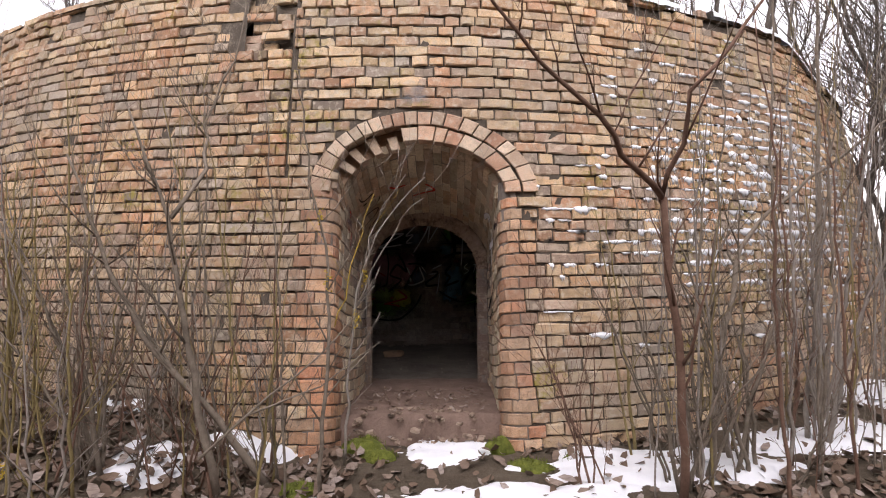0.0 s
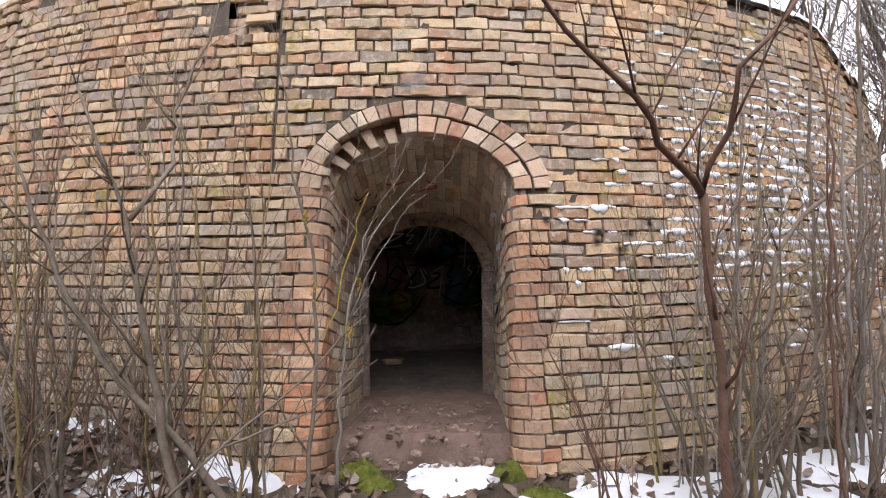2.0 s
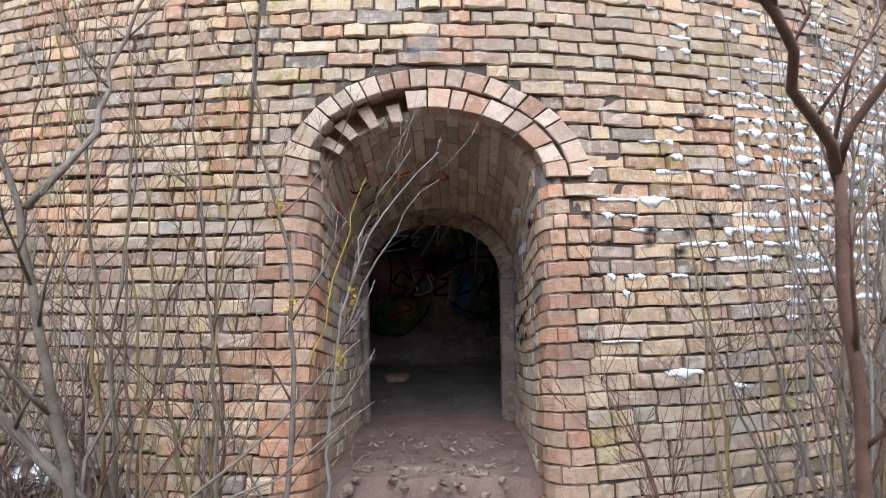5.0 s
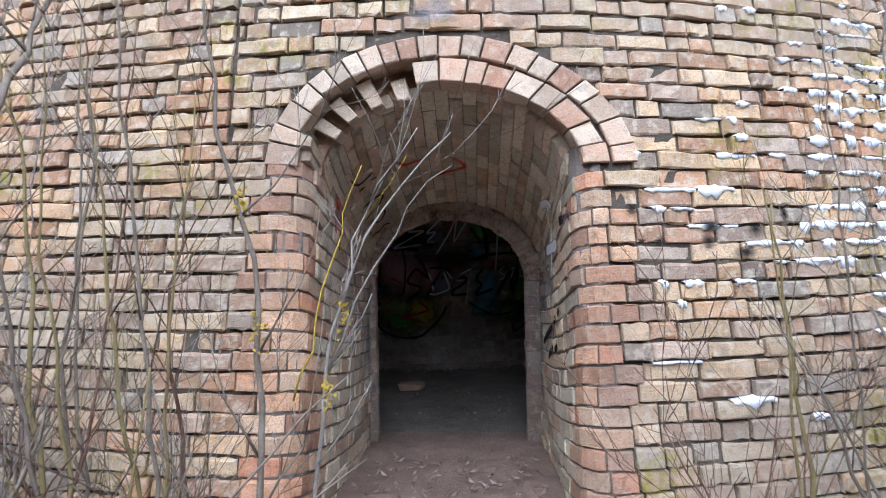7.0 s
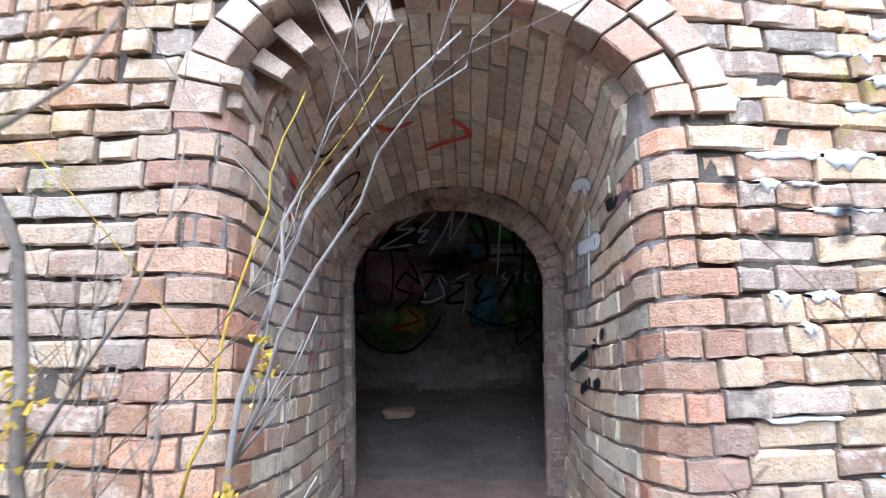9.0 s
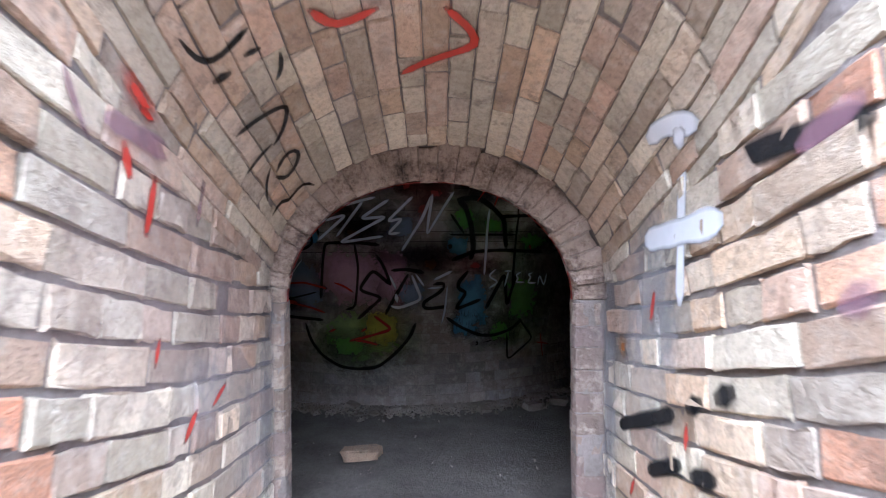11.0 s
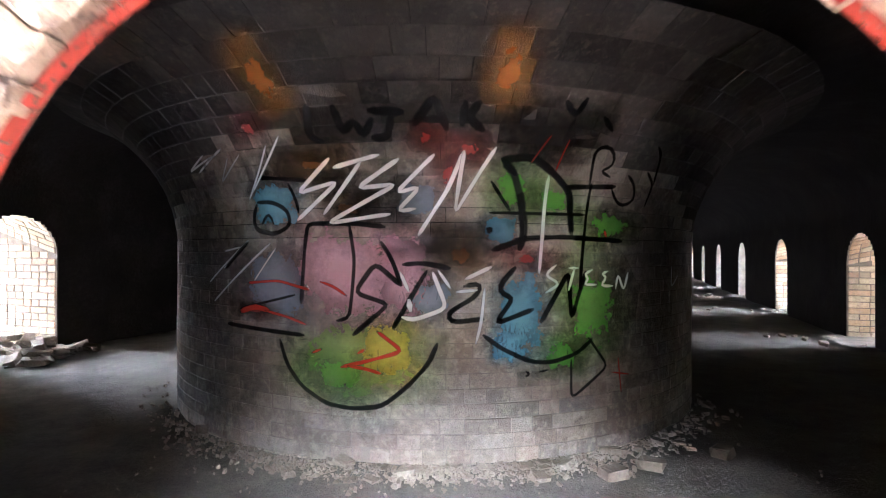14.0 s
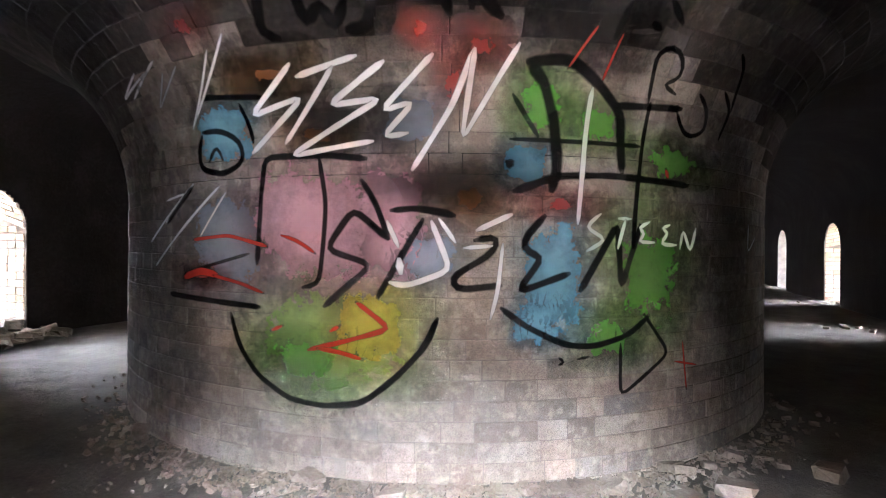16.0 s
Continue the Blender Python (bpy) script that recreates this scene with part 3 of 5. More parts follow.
for side in (-1, 1):
    holder = tagged(new("door_jamb"), "rough limewashed brick jamb of the inner doorway", kind="structure")

    def jamb_pt(q, z, d, side=side):
        """q runs from the reveal's back edge round the worn arris to the tunnel wall."""
        x, y = (0.0, 1.125 - q) if q < 0.055 else (q - 0.055, 1.07)
        if abs(q - 0.055) < 0.02:
            x, y = 0.007 * (1 + (q - 0.055) / 0.02) ** 2 * 0.7, 1.07 + 0.007 * (1 - (q - 0.055) / 0.02) ** 2 * 0.7
        wear = 0.005 * noise.noise((q * 14, z * 9, side * 3.0))
        return Vector((side * (RA + x - (d + wear if q < 0.055 else 0)), y - (d + wear if q >= 0.055 else 0), z))

    z = FLOOR - 0.06
    while z < RS - 0.02:
        top = min(RS - 0.002, z + rng.uniform(0.072, 0.086))
        v, f = piece(jamb_pt, -0.01, 0.165, z + 0.0015, top - 0.0015, rng, rng.uniform(-0.002, 0.002), 0.04, 0.004, 9, 0.003)
        if side < 0:
            f = [q[::-1] for q in f]
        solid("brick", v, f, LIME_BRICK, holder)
        z = top
    sp = Soup()
    sp.grid([[jamb_pt(q, zz, -0.0035) for q in (-0.02, 0.03, 0.045, 0.055, 0.065, 0.1, 0.17)] for zz in [FLOOR - 0.1 + (RS - FLOOR + 0.1) * i / 8 for i in range(9)]])
    sp.put("mortar", PALE_MORTAR, holder)

sp = Soup()
sp.grid([[(-0.75 + 1.5 * i / 24, y, (-0.10 - 0.06 * max(0, y)) + 0.015 * noise.noise((i * 0.4, y * 6, 2)) - (0.40 if y < -0.2 else 0.16 if y < -0.145 else 0)) for i in range(25)]
         for y in [-0.30, -0.17, -0.13] + [-0.1 + 0.07 * j for j in range(21)]])
tagged(sp.put("floor_wicket", SILL, None, True), "trodden reddish earth over a worn brick sill", kind="structure")

# ---- gallery: floor, core, outer side, vault ----
FA = [-5.2 + 0.13 * i for i in range(81)]
FB = [-4.7 + 0.13 * j for j in range(75)] + [5.2 + 0.9 * j for j in range(25)]


def gallery_floor_pt(a, b):
    p = C + N * a + U * b
    return (p.x, p.y, FLOOR + 0.025 * noise.noise((a * 1.3, b * 1.3, 1)) + 0.012 * noise.noise((a * 5, b * 5, 4)))


sp = Soup()
sp.grid([[gallery_floor_pt(a, b) for a in FA] for b in FB], lambda i, j: capsule_out(C + N * FA[j] + U * FB[i], C) < 4.75)
tagged(sp.put("floor", DIRT, None, True), "dusty earth floor of the kiln gallery", kind="structure")

QS = [math.pi / 2 * i / 36 for i in range(-36, 37)]
QS = [-math.pi / 2 - 26 + 2.0 * i for i in range(13)] + QS + [math.pi / 2 + 2.0 * i for i in range(1, 14)]


def ring_xyz(r, q, z):
    p, n = stadium(C, r, q)
    return (p.x, p.y, z)


core = tagged(new("wall_core"), "curved end of the kiln's brick core, sooty and covered in graffiti", kind="structure")
sp = Soup()
sp.grid([[ring_xyz(RC - 0.0045, q, z) for q in QS] for z in (-0.4, 0.2, 0.8, VS)])
sp.put("core_wall", CORE_MORTAR, core)
ceil = Soup()
HW = (RG - RC) / 2
ceil.grid([[ring_xyz(RC - 0.012 * math.cos(w) + HW * (1 - math.cos(w)), q, VS + (VSO - VS) * w / math.pi + VR * math.sin(w) + 0.012) for q in QS] for w in [math.pi * i / 28 for i in range(29)]])
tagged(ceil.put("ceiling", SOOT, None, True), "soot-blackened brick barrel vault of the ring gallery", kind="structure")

def door_top(q, z_floor=FLOOR - 0.2):
    for i, (qc, hw) in enumerate(DOORS):
        if abs(q - qc) < hw:
            return D_SPRING + (0.12 if i == 6 else 0.0) + D_RISE * math.sqrt(1 - ((q - qc) / hw) ** 2)
    e = abs(q - ENTRY) * RG
    if e < 0.64:
        return 0.935 + 0.54 * math.sqrt(1 - (e / 0.64) ** 2)
    return z_floor


def columns(base):
    qs = set(base)
    for qc, hw in DOORS + [(ENTRY, 0.64 / RG)]:
        qs |= {qc + hw * math.cos(math.pi * i / 16) for i in range(17)}
    return sorted(qs)


sp = Soup()
qq = columns(QS)
for a, b in zip(qq, qq[1:]):
    za, zb = door_top((a + b) / 2), door_top((a + b) / 2)
    sp.grid([[ring_xyz(RG, a, za + (VSO + 0.03 - za) * i / 3), ring_xyz(RG, b, zb + (VSO + 0.03 - zb) * i / 3)] for i in range(4)], flip=True)
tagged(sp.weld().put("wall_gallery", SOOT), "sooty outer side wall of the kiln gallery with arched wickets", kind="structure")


for i, (qc, hw) in enumerate(DOORS):
    p, n, d = to_outer(qc)
    t = Vector((-n.y, n.x, 0))
    half = hw * (RG if hw < 0.2 else 1)
    splay, climb = (0.55, 0.95) if i == 6 else (0.16, 0.55)
    crown = D_SPRING + (0.12 if i == 6 else 0.0)
    holder = tagged(new("wall_door_reveal"), "arched brick wicket letting daylight into the gallery", kind="structure")
    sp = Soup()

    def reveal(s, w, off, p=p, n=n, t=t, d=d, half=half, splay=splay, climb=climb, crown=crown):
        """s metres out through the wall, w the angle round its arch; a height below the arch when w is None."""
        k = s / d
        q = p + n * s + t * ((half + splay * k - off) * math.cos(w))
        return Vector((q.x, q.y, crown + climb * k + (D_RISE + 0.1 * k - off) * math.sin(w)))

    def cheek(s, z, off, side, p=p, n=n, t=t, d=d, half=half, splay=splay):
        q = p + n * s + t * (side * (half + splay * s / d - off))
        return Vector((q.x, q.y, z))

    def prof(s, off):
        return [cheek(s, z, off, 1) for z in (FLOOR - 0.06, 0.3)] + [reveal(s, math.pi * j / 16, off) for j in range(17)] + [cheek(s, z, off, -1) for z in (0.3, FLOOR - 0.06)]

    sp.grid([prof(d * j / 6, -0.01) for j in range(7)])
    sp.put("backing", PALE_MORTAR, holder)
    if i in (0, 1, 6):
        laid = []
        for sd in (-1, 1):
            for k in range(-3, 22):
                for s0, s1 in bond(0.02, d - 0.05, rng):
                    if (k + 1) * COURSE < crown + climb * (s0 / d) + 0.03:
                        v, f = piece(lambda s, z, dd, sd=sd: cheek(s, z, dd, sd), s0, s1, k * COURSE, (k + 1) * COURSE - 0.013, rng, rng.uniform(-0.003, 0.004), 0.03)
                        laid.append((s0, v, f))
        for j in range(20):
            for s0, s1 in bond(0.02, d - 0.05, rng):
                v, f = piece(reveal, s0, s1, math.pi * j / 20 + 0.012, math.pi * (j + 1) / 20 - 0.012, rng, rng.uniform(-0.003, 0.004), 0.03)
                laid.append((s0, v, f))
        lay(laid, 0, holder, TUNNEL_BRICK)
    sp = Soup()
    sp.grid([[((p + n * (d * j / 8) + t * x).to_tuple()[:2]) + (FLOOR + 0.03 + 0.03 * noise.noise((j, x * 5, i)),) for x in (-half - 0.2, -0.2, 0.2, half + 0.2)] for j in range(-1, 10)])
    sp.put("floor_sill", DIRT, holder, True)

# cap over the kiln, and its far end
cap = Soup()
ring_s = [lo_s + (hi_s - lo_s) * i / 160 for i in range(161)]
mid = [O + U * max(0.0, min(LONG, (outer_pt(s, 0) - O).dot(U))) for s in ring_s]
cap.grid([[outer_pt(s, top_at(s) - 0.015, -0.01) for s in ring_s], [Vector((*(outer_pt(s, TOP) * 0.75 + m * 0.25).to_tuple()[:2], TOP + 0.12)) for s, m in zip(ring_s, mid)],
          [Vector((m.x, m.y, TOP + 0.35)) for m in mid]])
tagged(cap.put("roof", EARTH, None, True), "earth covered flat top of the kiln with patches of snow", kind="structure")
far = Soup()
a, b = outer_pt(lo_s, -0.6), outer_pt(hi_s, -0.6)
far.grid([[a, b], [outer_pt(lo_s, TOP + 0.1), outer_pt(hi_s, TOP + 0.1)]])
tagged(far.put("wall_far_end", MORTAR), "closing brick wall at the kiln's far end", kind="structure")

# core bricks, laid in courses and worn almost flush
def core_pt(a, z, d=0.0):
    """a: metres round the core's end from straight ahead; above the springing the surface bends over into the vault."""
    w = (a - 0.06) / RC
    r = RC + d
    if z > VS:
        r = RC + HW * (1 - math.sqrt(max(0.0, 1 - ((z - VS) / VR) ** 2))) + d
    return Vector((C.x + r * math.sin(w), C.y - r * math.cos(w), z))


laid, half_dark, sooty = [], [], []
for k in range(-4, 25):
    z0, z1 = k * COURSE, (k + 1) * COURSE - 0.004
    for a0, a1 in bond(-3.3 - rng.uniform(0, 0.2), 3.4, rng, 0.004):
        v, f = piece(core_pt, a0, a1, z0, z1, rng, rng.uniform(-0.0012, 0.0012), 0.04, 0.0025, 3, 0.0006)
        am = (a0 + a1) / 2
        # soot grows towards the top; the flank term paints in light falloff
        soot_falloff = (z0 - 1.62) / 0.26 + 1.1 * max(0.0, abs(am - 0.1) - 1.0) + rng.uniform(-0.2, 0.2)
        (sooty if soot_falloff > 0.7 else half_dark if soot_falloff > -0.1 else laid).append((math.hypot(am - 0.1, 1.2 * (z0 - 0.8)), v, f))
lay(laid, 300, core, CORE_BRICK)
lay(half_dark, 120, core, SMOKE_FALLOFF_BRICK)
lay(sooty, 120, core, SOOT_FALLOFF_BRICK)


# ---- paint on the walls ----
def sweep(pts, step):
    """Points along a hand-drawn line, at even steps, with slightly softened corners."""
    out = []
    for p, q in zip(pts, pts[1:]):
        n = max(2, int(math.hypot(q[0] - p[0], q[1] - p[1]) / step))
        out += [(p[0] + (q[0] - p[0]) * i / n, p[1] + (q[1] - p[1]) * i / n) for i in range(n)]
    out.append(pts[-1])
    for _ in range(2):
        out = [out[0]] + [((a[0] + 2 * b[0] + c[0]) / 4, (a[1] + 2 * b[1] + c[1]) / 4) for a, b, c in zip(out, out[1:], out[2:])] + [out[-1]]
    return out


def paint_layer(name, colour, shapes, surf, label, lift, parent=None):
    """shapes: strokes (width, points) and blots (None, centre, half sizes), laid just proud of a painted wall."""
    if parent is None and len(shapes) > 1:
        thing = tagged(new(name), label, "graffiti", "graffiti in the kiln")
        for i, shape in enumerate(shapes):
            paint_layer("paint_stroke", colour, [shape], surf, "", lift + 0.0003 * i, thing)
        return thing
    v, f, body = [], [], []
    for shape in shapes:
        if shape[0] is None:
            _, (ca, cz), (ra, rz) = shape
            ra, rz = 1.2 * ra, 1.2 * rz
            k = len(v)
            n, m = 28, 7
            for i in range(m + 1):
                for j in range(n):
                    w = math.tau * j / n
                    wob = 1.05 + 0.30 * noise.noise((math.cos(w) * 1.3 + ca * 7, math.sin(w) * 1.3 + cz * 7, 0)) + 0.16 * noise.noise((math.cos(w) * 4 + cz * 9, math.sin(w) * 4 + ca * 9, 2))
                    sq = 1 / max(abs(math.cos(w)), abs(math.sin(w))) ** 0.45
                    r = i / m
                    v.append(surf(ca + ra * r * wob * sq * math.cos(w), cz + rz * r * wob * sq * math.sin(w), lift))
                    body.append((1.0 - r) ** 0.75)
            for i in range(m):
                for j in range(n):
                    f.append((k + i * n + j, k + i * n + (j + 1) % n, k + (i + 1) * n + (j + 1) % n, k + (i + 1) * n + j))
        else:
            width, pts = shape
            line = sweep(pts, 0.03)
            k = len(v)
            for i, p in enumerate(line):
                q, o = line[min(i + 1, len(line) - 1)], line[max(i - 1, 0)]
                dx, dz = q[0] - o[0], q[1] - o[1]
                ln = math.hypot(dx, dz) or 1
                wd = width * (0.5 + 0.12 * noise.noise((p[0] * 11, p[1] * 11, lift * 900)))
                tip = min(i, len(line) - 1 - i) * 0.03 / (width * 0.5)
                wd *= min(1.0, 0.45 + 0.55 * tip)
                for e in (-1.0, -0.55, 0.55, 1.0):
                    v.append(surf(p[0] - dz / ln * wd * e, p[1] + dx / ln * wd * e, lift + 0.0004 * len(f) / 100))
                    body.append((0.05 if abs(e) == 1 else 0.95) * (0.6 if i in (0, len(line) - 1) else 1))
            for i in range(len(line) - 1):
                for j in range(3):
                    f.append((k + i * 4 + j, k + i * 4 + j + 1, k + i * 4 + 5 + j, k + i * 4 + 4 + j))
    ob = solid(name, v, f, PAINT[colour], parent)
    at = ob.data.attributes.new("body", "FLOAT", "POINT")
    at.data.foreach_set("value", body)
    if parent is None:
        tagged(ob, label, "graffiti", "graffiti in the kiln")
    return ob


at = edge.data.attributes.new("body", "FLOAT", "POINT")
at.data.foreach_set("value", [0.75] * len(edge.data.vertices))

# the two flank patches paint in light falloff; the rest are stains and paint
for nm, colour, spot, size, label in (
        ("soot_shade", "grime_shade", (0.17, 1.66), (0.81, 0.17), "black soot over the upper brickwork"),
        ("soot_shade", "grime_shade", (-1.55, 0.96), (0.57, 0.95), "light falloff painted black over the core flank"),
        ("soot_shade", "grime_shade", (0.23, 1.06), (0.32, 0.11), "smudged black filling behind painted letters"),
        ("soot_shade", "grime_shade", (-0.58, 1.47), (0.30, 0.14), "smudged black filling behind painted letters"),
        ("soot_shade", "grime_shade", (1.71, 0.96), (0.42, 0.89), "light falloff painted black over the core flank"),
        ("soot_shade", "grime_shade", (-0.16, 1.31), (0.26, 0.15), "smudged black filling behind painted letters"),
        ("soot_shade", "grime_shade", (0.8, 1.62), (0.26, 0.15), "smudged black filling behind painted letters"),
        ("rust_stain", "orange", (-0.58, 1.88), (0.11, 0.14), "orange rusty water stain below the vault"),
        ("rust_stain", "orange", (0.49, 1.88), (0.12, 0.13), "orange rusty water stain below the vault"),
        ("rust_stain", "rust", (-0.47, 1.49), (0.23, 0.07), "brown smoky water stain below the vault"),
        ("limewash", "chalk", (0.33, 0.19), (0.77, 0.25), "pale limewash bloom low on the brickwork"),
        ("limewash", "chalk", (-0.71, 0.08), (0.58, 0.22), "pale limewash bloom low on the brickwork"),
        ("pink_panel", "pink", (-0.32, 0.89), (0.28, 0.28), "pink sprayed panel with the brick joints showing"),
        ("pink_panel", "pink", (0, 0.88), (0.18, 0.24), "pink sprayed patch beside the lettering"),
        ("green_disc", "lime", (-0.24, 0.41), (0.41, 0.26), "lime green sprayed half disc"),
        ("green_blot", "green", (-0.35, 0.31), (0.25, 0.14), "deeper green spray inside the half disc"),
        ("yellow_blot", "yellow", (-0.09, 0.47), (0.17, 0.19), "yellow spray at the rim of the disc"),
        ("blue_blot", "blue", (0.67, 0.67), (0.16, 0.28), "light blue sprayed bubble"),
        ("blue_blot", "blue", (0.61, 0.49), (0.13, 0.10), "light blue sprayed bubble foot"),
        ("green_spray", "green", (1.15, 0.69), (0.28, 0.33), "green sprayed field beside black letters"),
        ("green_spray", "green", (0.93, 0.41), (0.18, 0.14), "thin green spray under black outline"),
        ("green_blot", "green", (0.6, 1.36), (0.14, 0.15), "green sprayed fill between black bars"),
        ("green_blot", "green", (0.85, 1.31), (0.16, 0.13), "green sprayed fill between black bars"),
        ("green_blot", "green", (1.26, 1.17), (0.26, 0.11), "green sprayed fill between black bars"),
        ("blue_blot", "blue", (0.56, 1.14), (0.11, 0.11), "small light blue sprayed fill"),
        ("red_blot", "dull_red", (0.14, 1.61), (0.08, 0.06), "faded red sprayed blot"),
        ("red_blot", "dull_red", (0.35, 1.56), (0.10, 0.08), "faded red sprayed blot"),
        ("red_blot", "dull_red", (0.25, 1.43), (0.10, 0.12), "faded red sprayed blot"),
        ("red_blot", "dull_red", (0.7, 0.97), (0.21, 0.07), "faded red sprayed fill under black bar"),
        ("blue_disc", "blue", (-0.77, 1.28), (0.20, 0.14), "blue sprayed disc with a black outline"),
        ("steel_blot", "steel", (0.08, 1.3), (0.15, 0.11), "pale steel blue fill behind white letters"),
        ("steel_blot", "steel", (-0.77, 0.83), (0.30, 0.24), "faded blue-grey spray on brick"),
        ("steel_blot", "steel", (0.16, 0.76), (0.15, 0.13), "pale grey fill inside white outline"),
        ("red_blot", "dull_red", (-0.96, 0.66), (0.18, 0.05), "faded red smear on grey brick"),
        ("red_blot", "dull_red", (-0.79, 1.69), (0.13, 0.07), "faded red smear high on brick"),
        ("brown_blot", "rust", (0.32, 0.99), (0.17, 0.11), "brown sprayed fill between letters"),
        ("brown_blot", "rust", (-0.3, 1.25), (0.18, 0.10), "brown sprayed fill between letters")):
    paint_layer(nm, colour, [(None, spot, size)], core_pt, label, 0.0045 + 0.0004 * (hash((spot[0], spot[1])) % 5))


def graffiti(name, colour, strokes):
    words = {"white": "white sprayed letters STEEN and strokes", "black": "black sprayed outlines and letters", "red": "thin red sprayed scrawl"}
    thing = tagged(new(name), words[colour] + " on the curved brick core", "graffiti", "graffiti in the kiln")
    for i, stroke in enumerate(strokes):
        paint_layer("letter_stroke", colour, [stroke], core_pt, "", (0.0075 if colour == "black" else 0.010) + 0.0003 * i, thing)


graffiti("spiky_letters", "white", [
    (0.028, [(-0.37, 1.52), (-0.6, 1.34), (-0.34, 1.4), (-0.62, 1.19)]),
    (0.026, [(-0.36, 1.47), (-0.1, 1.53)]),
    (0.026, [(-0.2, 1.5), (-0.45, 1.22)]),
    (0.028, [(0, 1.51), (-0.24, 1.36), (-0.02, 1.38), (-0.43, 1.17), (-0.06, 1.22)]),
    (0.028, [(0.18, 1.53), (-0.03, 1.33), (0.11, 1.37), (-0.03, 1.23), (0.08, 1.25)]),
    (0.028, [(0.33, 1.55), (0.25, 1.35), (0.09, 1.1)]),
    (0.026, [(0.33, 1.55), (0.29, 1.22), (0.49, 1.57)]),
])
graffiti("bold_letters", "black", [
    (0.034, [(-0, 0.82), (-0.15, 0.95), (-0.27, 0.78), (-0.07, 0.72), (-0.28, 0.54)]),
    (0.026, [(-0.3, 1.16), (-0.27, 0.97), (-0.28, 0.81), (-0.3, 0.63), (-0.38, 0.62)]),
    (0.03, [(-0.12, 1.07), (-0.06, 0.98), (0, 0.82)]),
    (0.034, [(0, 0.94), (0.12, 0.95), (0.27, 0.92)]),
    (0.032, [(0.14, 0.91), (0.03, 0.72), (-0.05, 0.58)]),
    (0.034, [(0.34, 0.82), (0.45, 0.84), (0.42, 0.77), (0.25, 0.67), (0.27, 0.62), (0.46, 0.64)]),
    (0.036, [(0.64, 0.93), (0.54, 0.82), (0.56, 0.77), (0.63, 0.76), (0.52, 0.61), (0.75, 0.69)]),
    (0.036, [(0.79, 0.61), (0.97, 0.9), (0.99, 0.62), (1.05, 0.79), (1.09, 0.9)]),
])
graffiti("letter_outline", "white", [
    (0.024, [(-0.01, 0.9), (0.04, 0.79)]),
    (0.04, [(0.04, 0.75), (0.05, 0.68)]),
    (0.03, [(0.17, 0.9), (0.25, 0.7), (0.06, 0.63), (0, 0.65)]),
    (0.022, [(0.2, 0.91), (0.27, 0.81)]),
    (0.03, [(0.5, 0.93), (0.35, 0.86)]),
    (0.022, [(0.3, 0.79), (0.42, 0.8)]),
    (0.022, [(0.46, 0.81), (0.44, 0.61), (0.41, 0.5)]),
])
graffiti("paint_bar", "white", [
    (0.028, [(0.8, 1.44), (0.8, 1.12), (0.78, 0.89)]),
])
graffiti("small_letters", "white", [
    (0.022, [(0.89, 0.94), (0.81, 0.88), (0.92, 0.83), (0.82, 0.78)]),
    (0.022, [(0.97, 0.92), (1.04, 0.92)]),
    (0.022, [(1.01, 0.92), (0.97, 0.79)]),
    (0.022, [(1.14, 0.91), (1.06, 0.88), (1.13, 0.86), (1.06, 0.82), (1.17, 0.82)]),
    (0.022, [(1.26, 0.9), (1.19, 0.88), (1.26, 0.87), (1.19, 0.81), (1.3, 0.81)]),
    (0.022, [(1.32, 0.79), (1.34, 0.89), (1.39, 0.77), (1.43, 0.89)]),
])
graffiti("frame_lines", "black", [
    (0.055, [(0.53, 1.51), (0.6, 1.45), (0.66, 1.3), (0.69, 1.12), (0.66, 1.02)]),
    (0.045, [(0.52, 1.51), (0.69, 1.53), (0.83, 1.45), (0.95, 1.35), (0.99, 1.11)]),
    (0.034, [(0.91, 1.38), (1.26, 1.4)]),
    (0.026, [(1.08, 1.41), (1.08, 1.14), (1.06, 0.94), (1.05, 0.79)]),
    (0.036, [(0.5, 1.02), (0.69, 1.09), (0.94, 1.1), (1.38, 1.08)]),
    (0.02, [(0.48, 1.23), (0.72, 1.23), (1.07, 1.23)]),
    (0.022, [(0.48, 1.4), (0.6, 1.24)]),
    (0.03, [(-0.6, 0.71), (-0.58, 1.01), (-0.56, 1.17), (-0.28, 1.17), (-0.09, 1.15)]),
    (0.03, [(-1.19, 0.56), (-0.79, 0.54), (-0.58, 0.53)]),
    (0.02, [(-1.07, 0.66), (-0.72, 0.74), (-0.64, 0.76)]),
    (0.03, [(-1.22, 0.9), (-1, 1.07)]),
])
graffiti("ringed_eye", "black", [
    (0.03, [(-0.9, 1.3), (-0.78, 1.3), (-0.68, 1.25), (-0.67, 1.16), (-0.79, 1.11), (-0.94, 1.14), (-0.95, 1.22), (-0.9, 1.29)]),
    (0.022, [(-0.88, 1.17), (-0.82, 1.25), (-0.79, 1.17)]),
    (0.022, [(-0.65, 1.4), (-0.61, 1.28), (-0.61, 1.23)]),
    (0.026, [(-0.86, 1.44), (-0.52, 1.41)]),
    (0.05, [(0.48, 1.15), (0.49, 1.13), (0.47, 1.13)]),
])
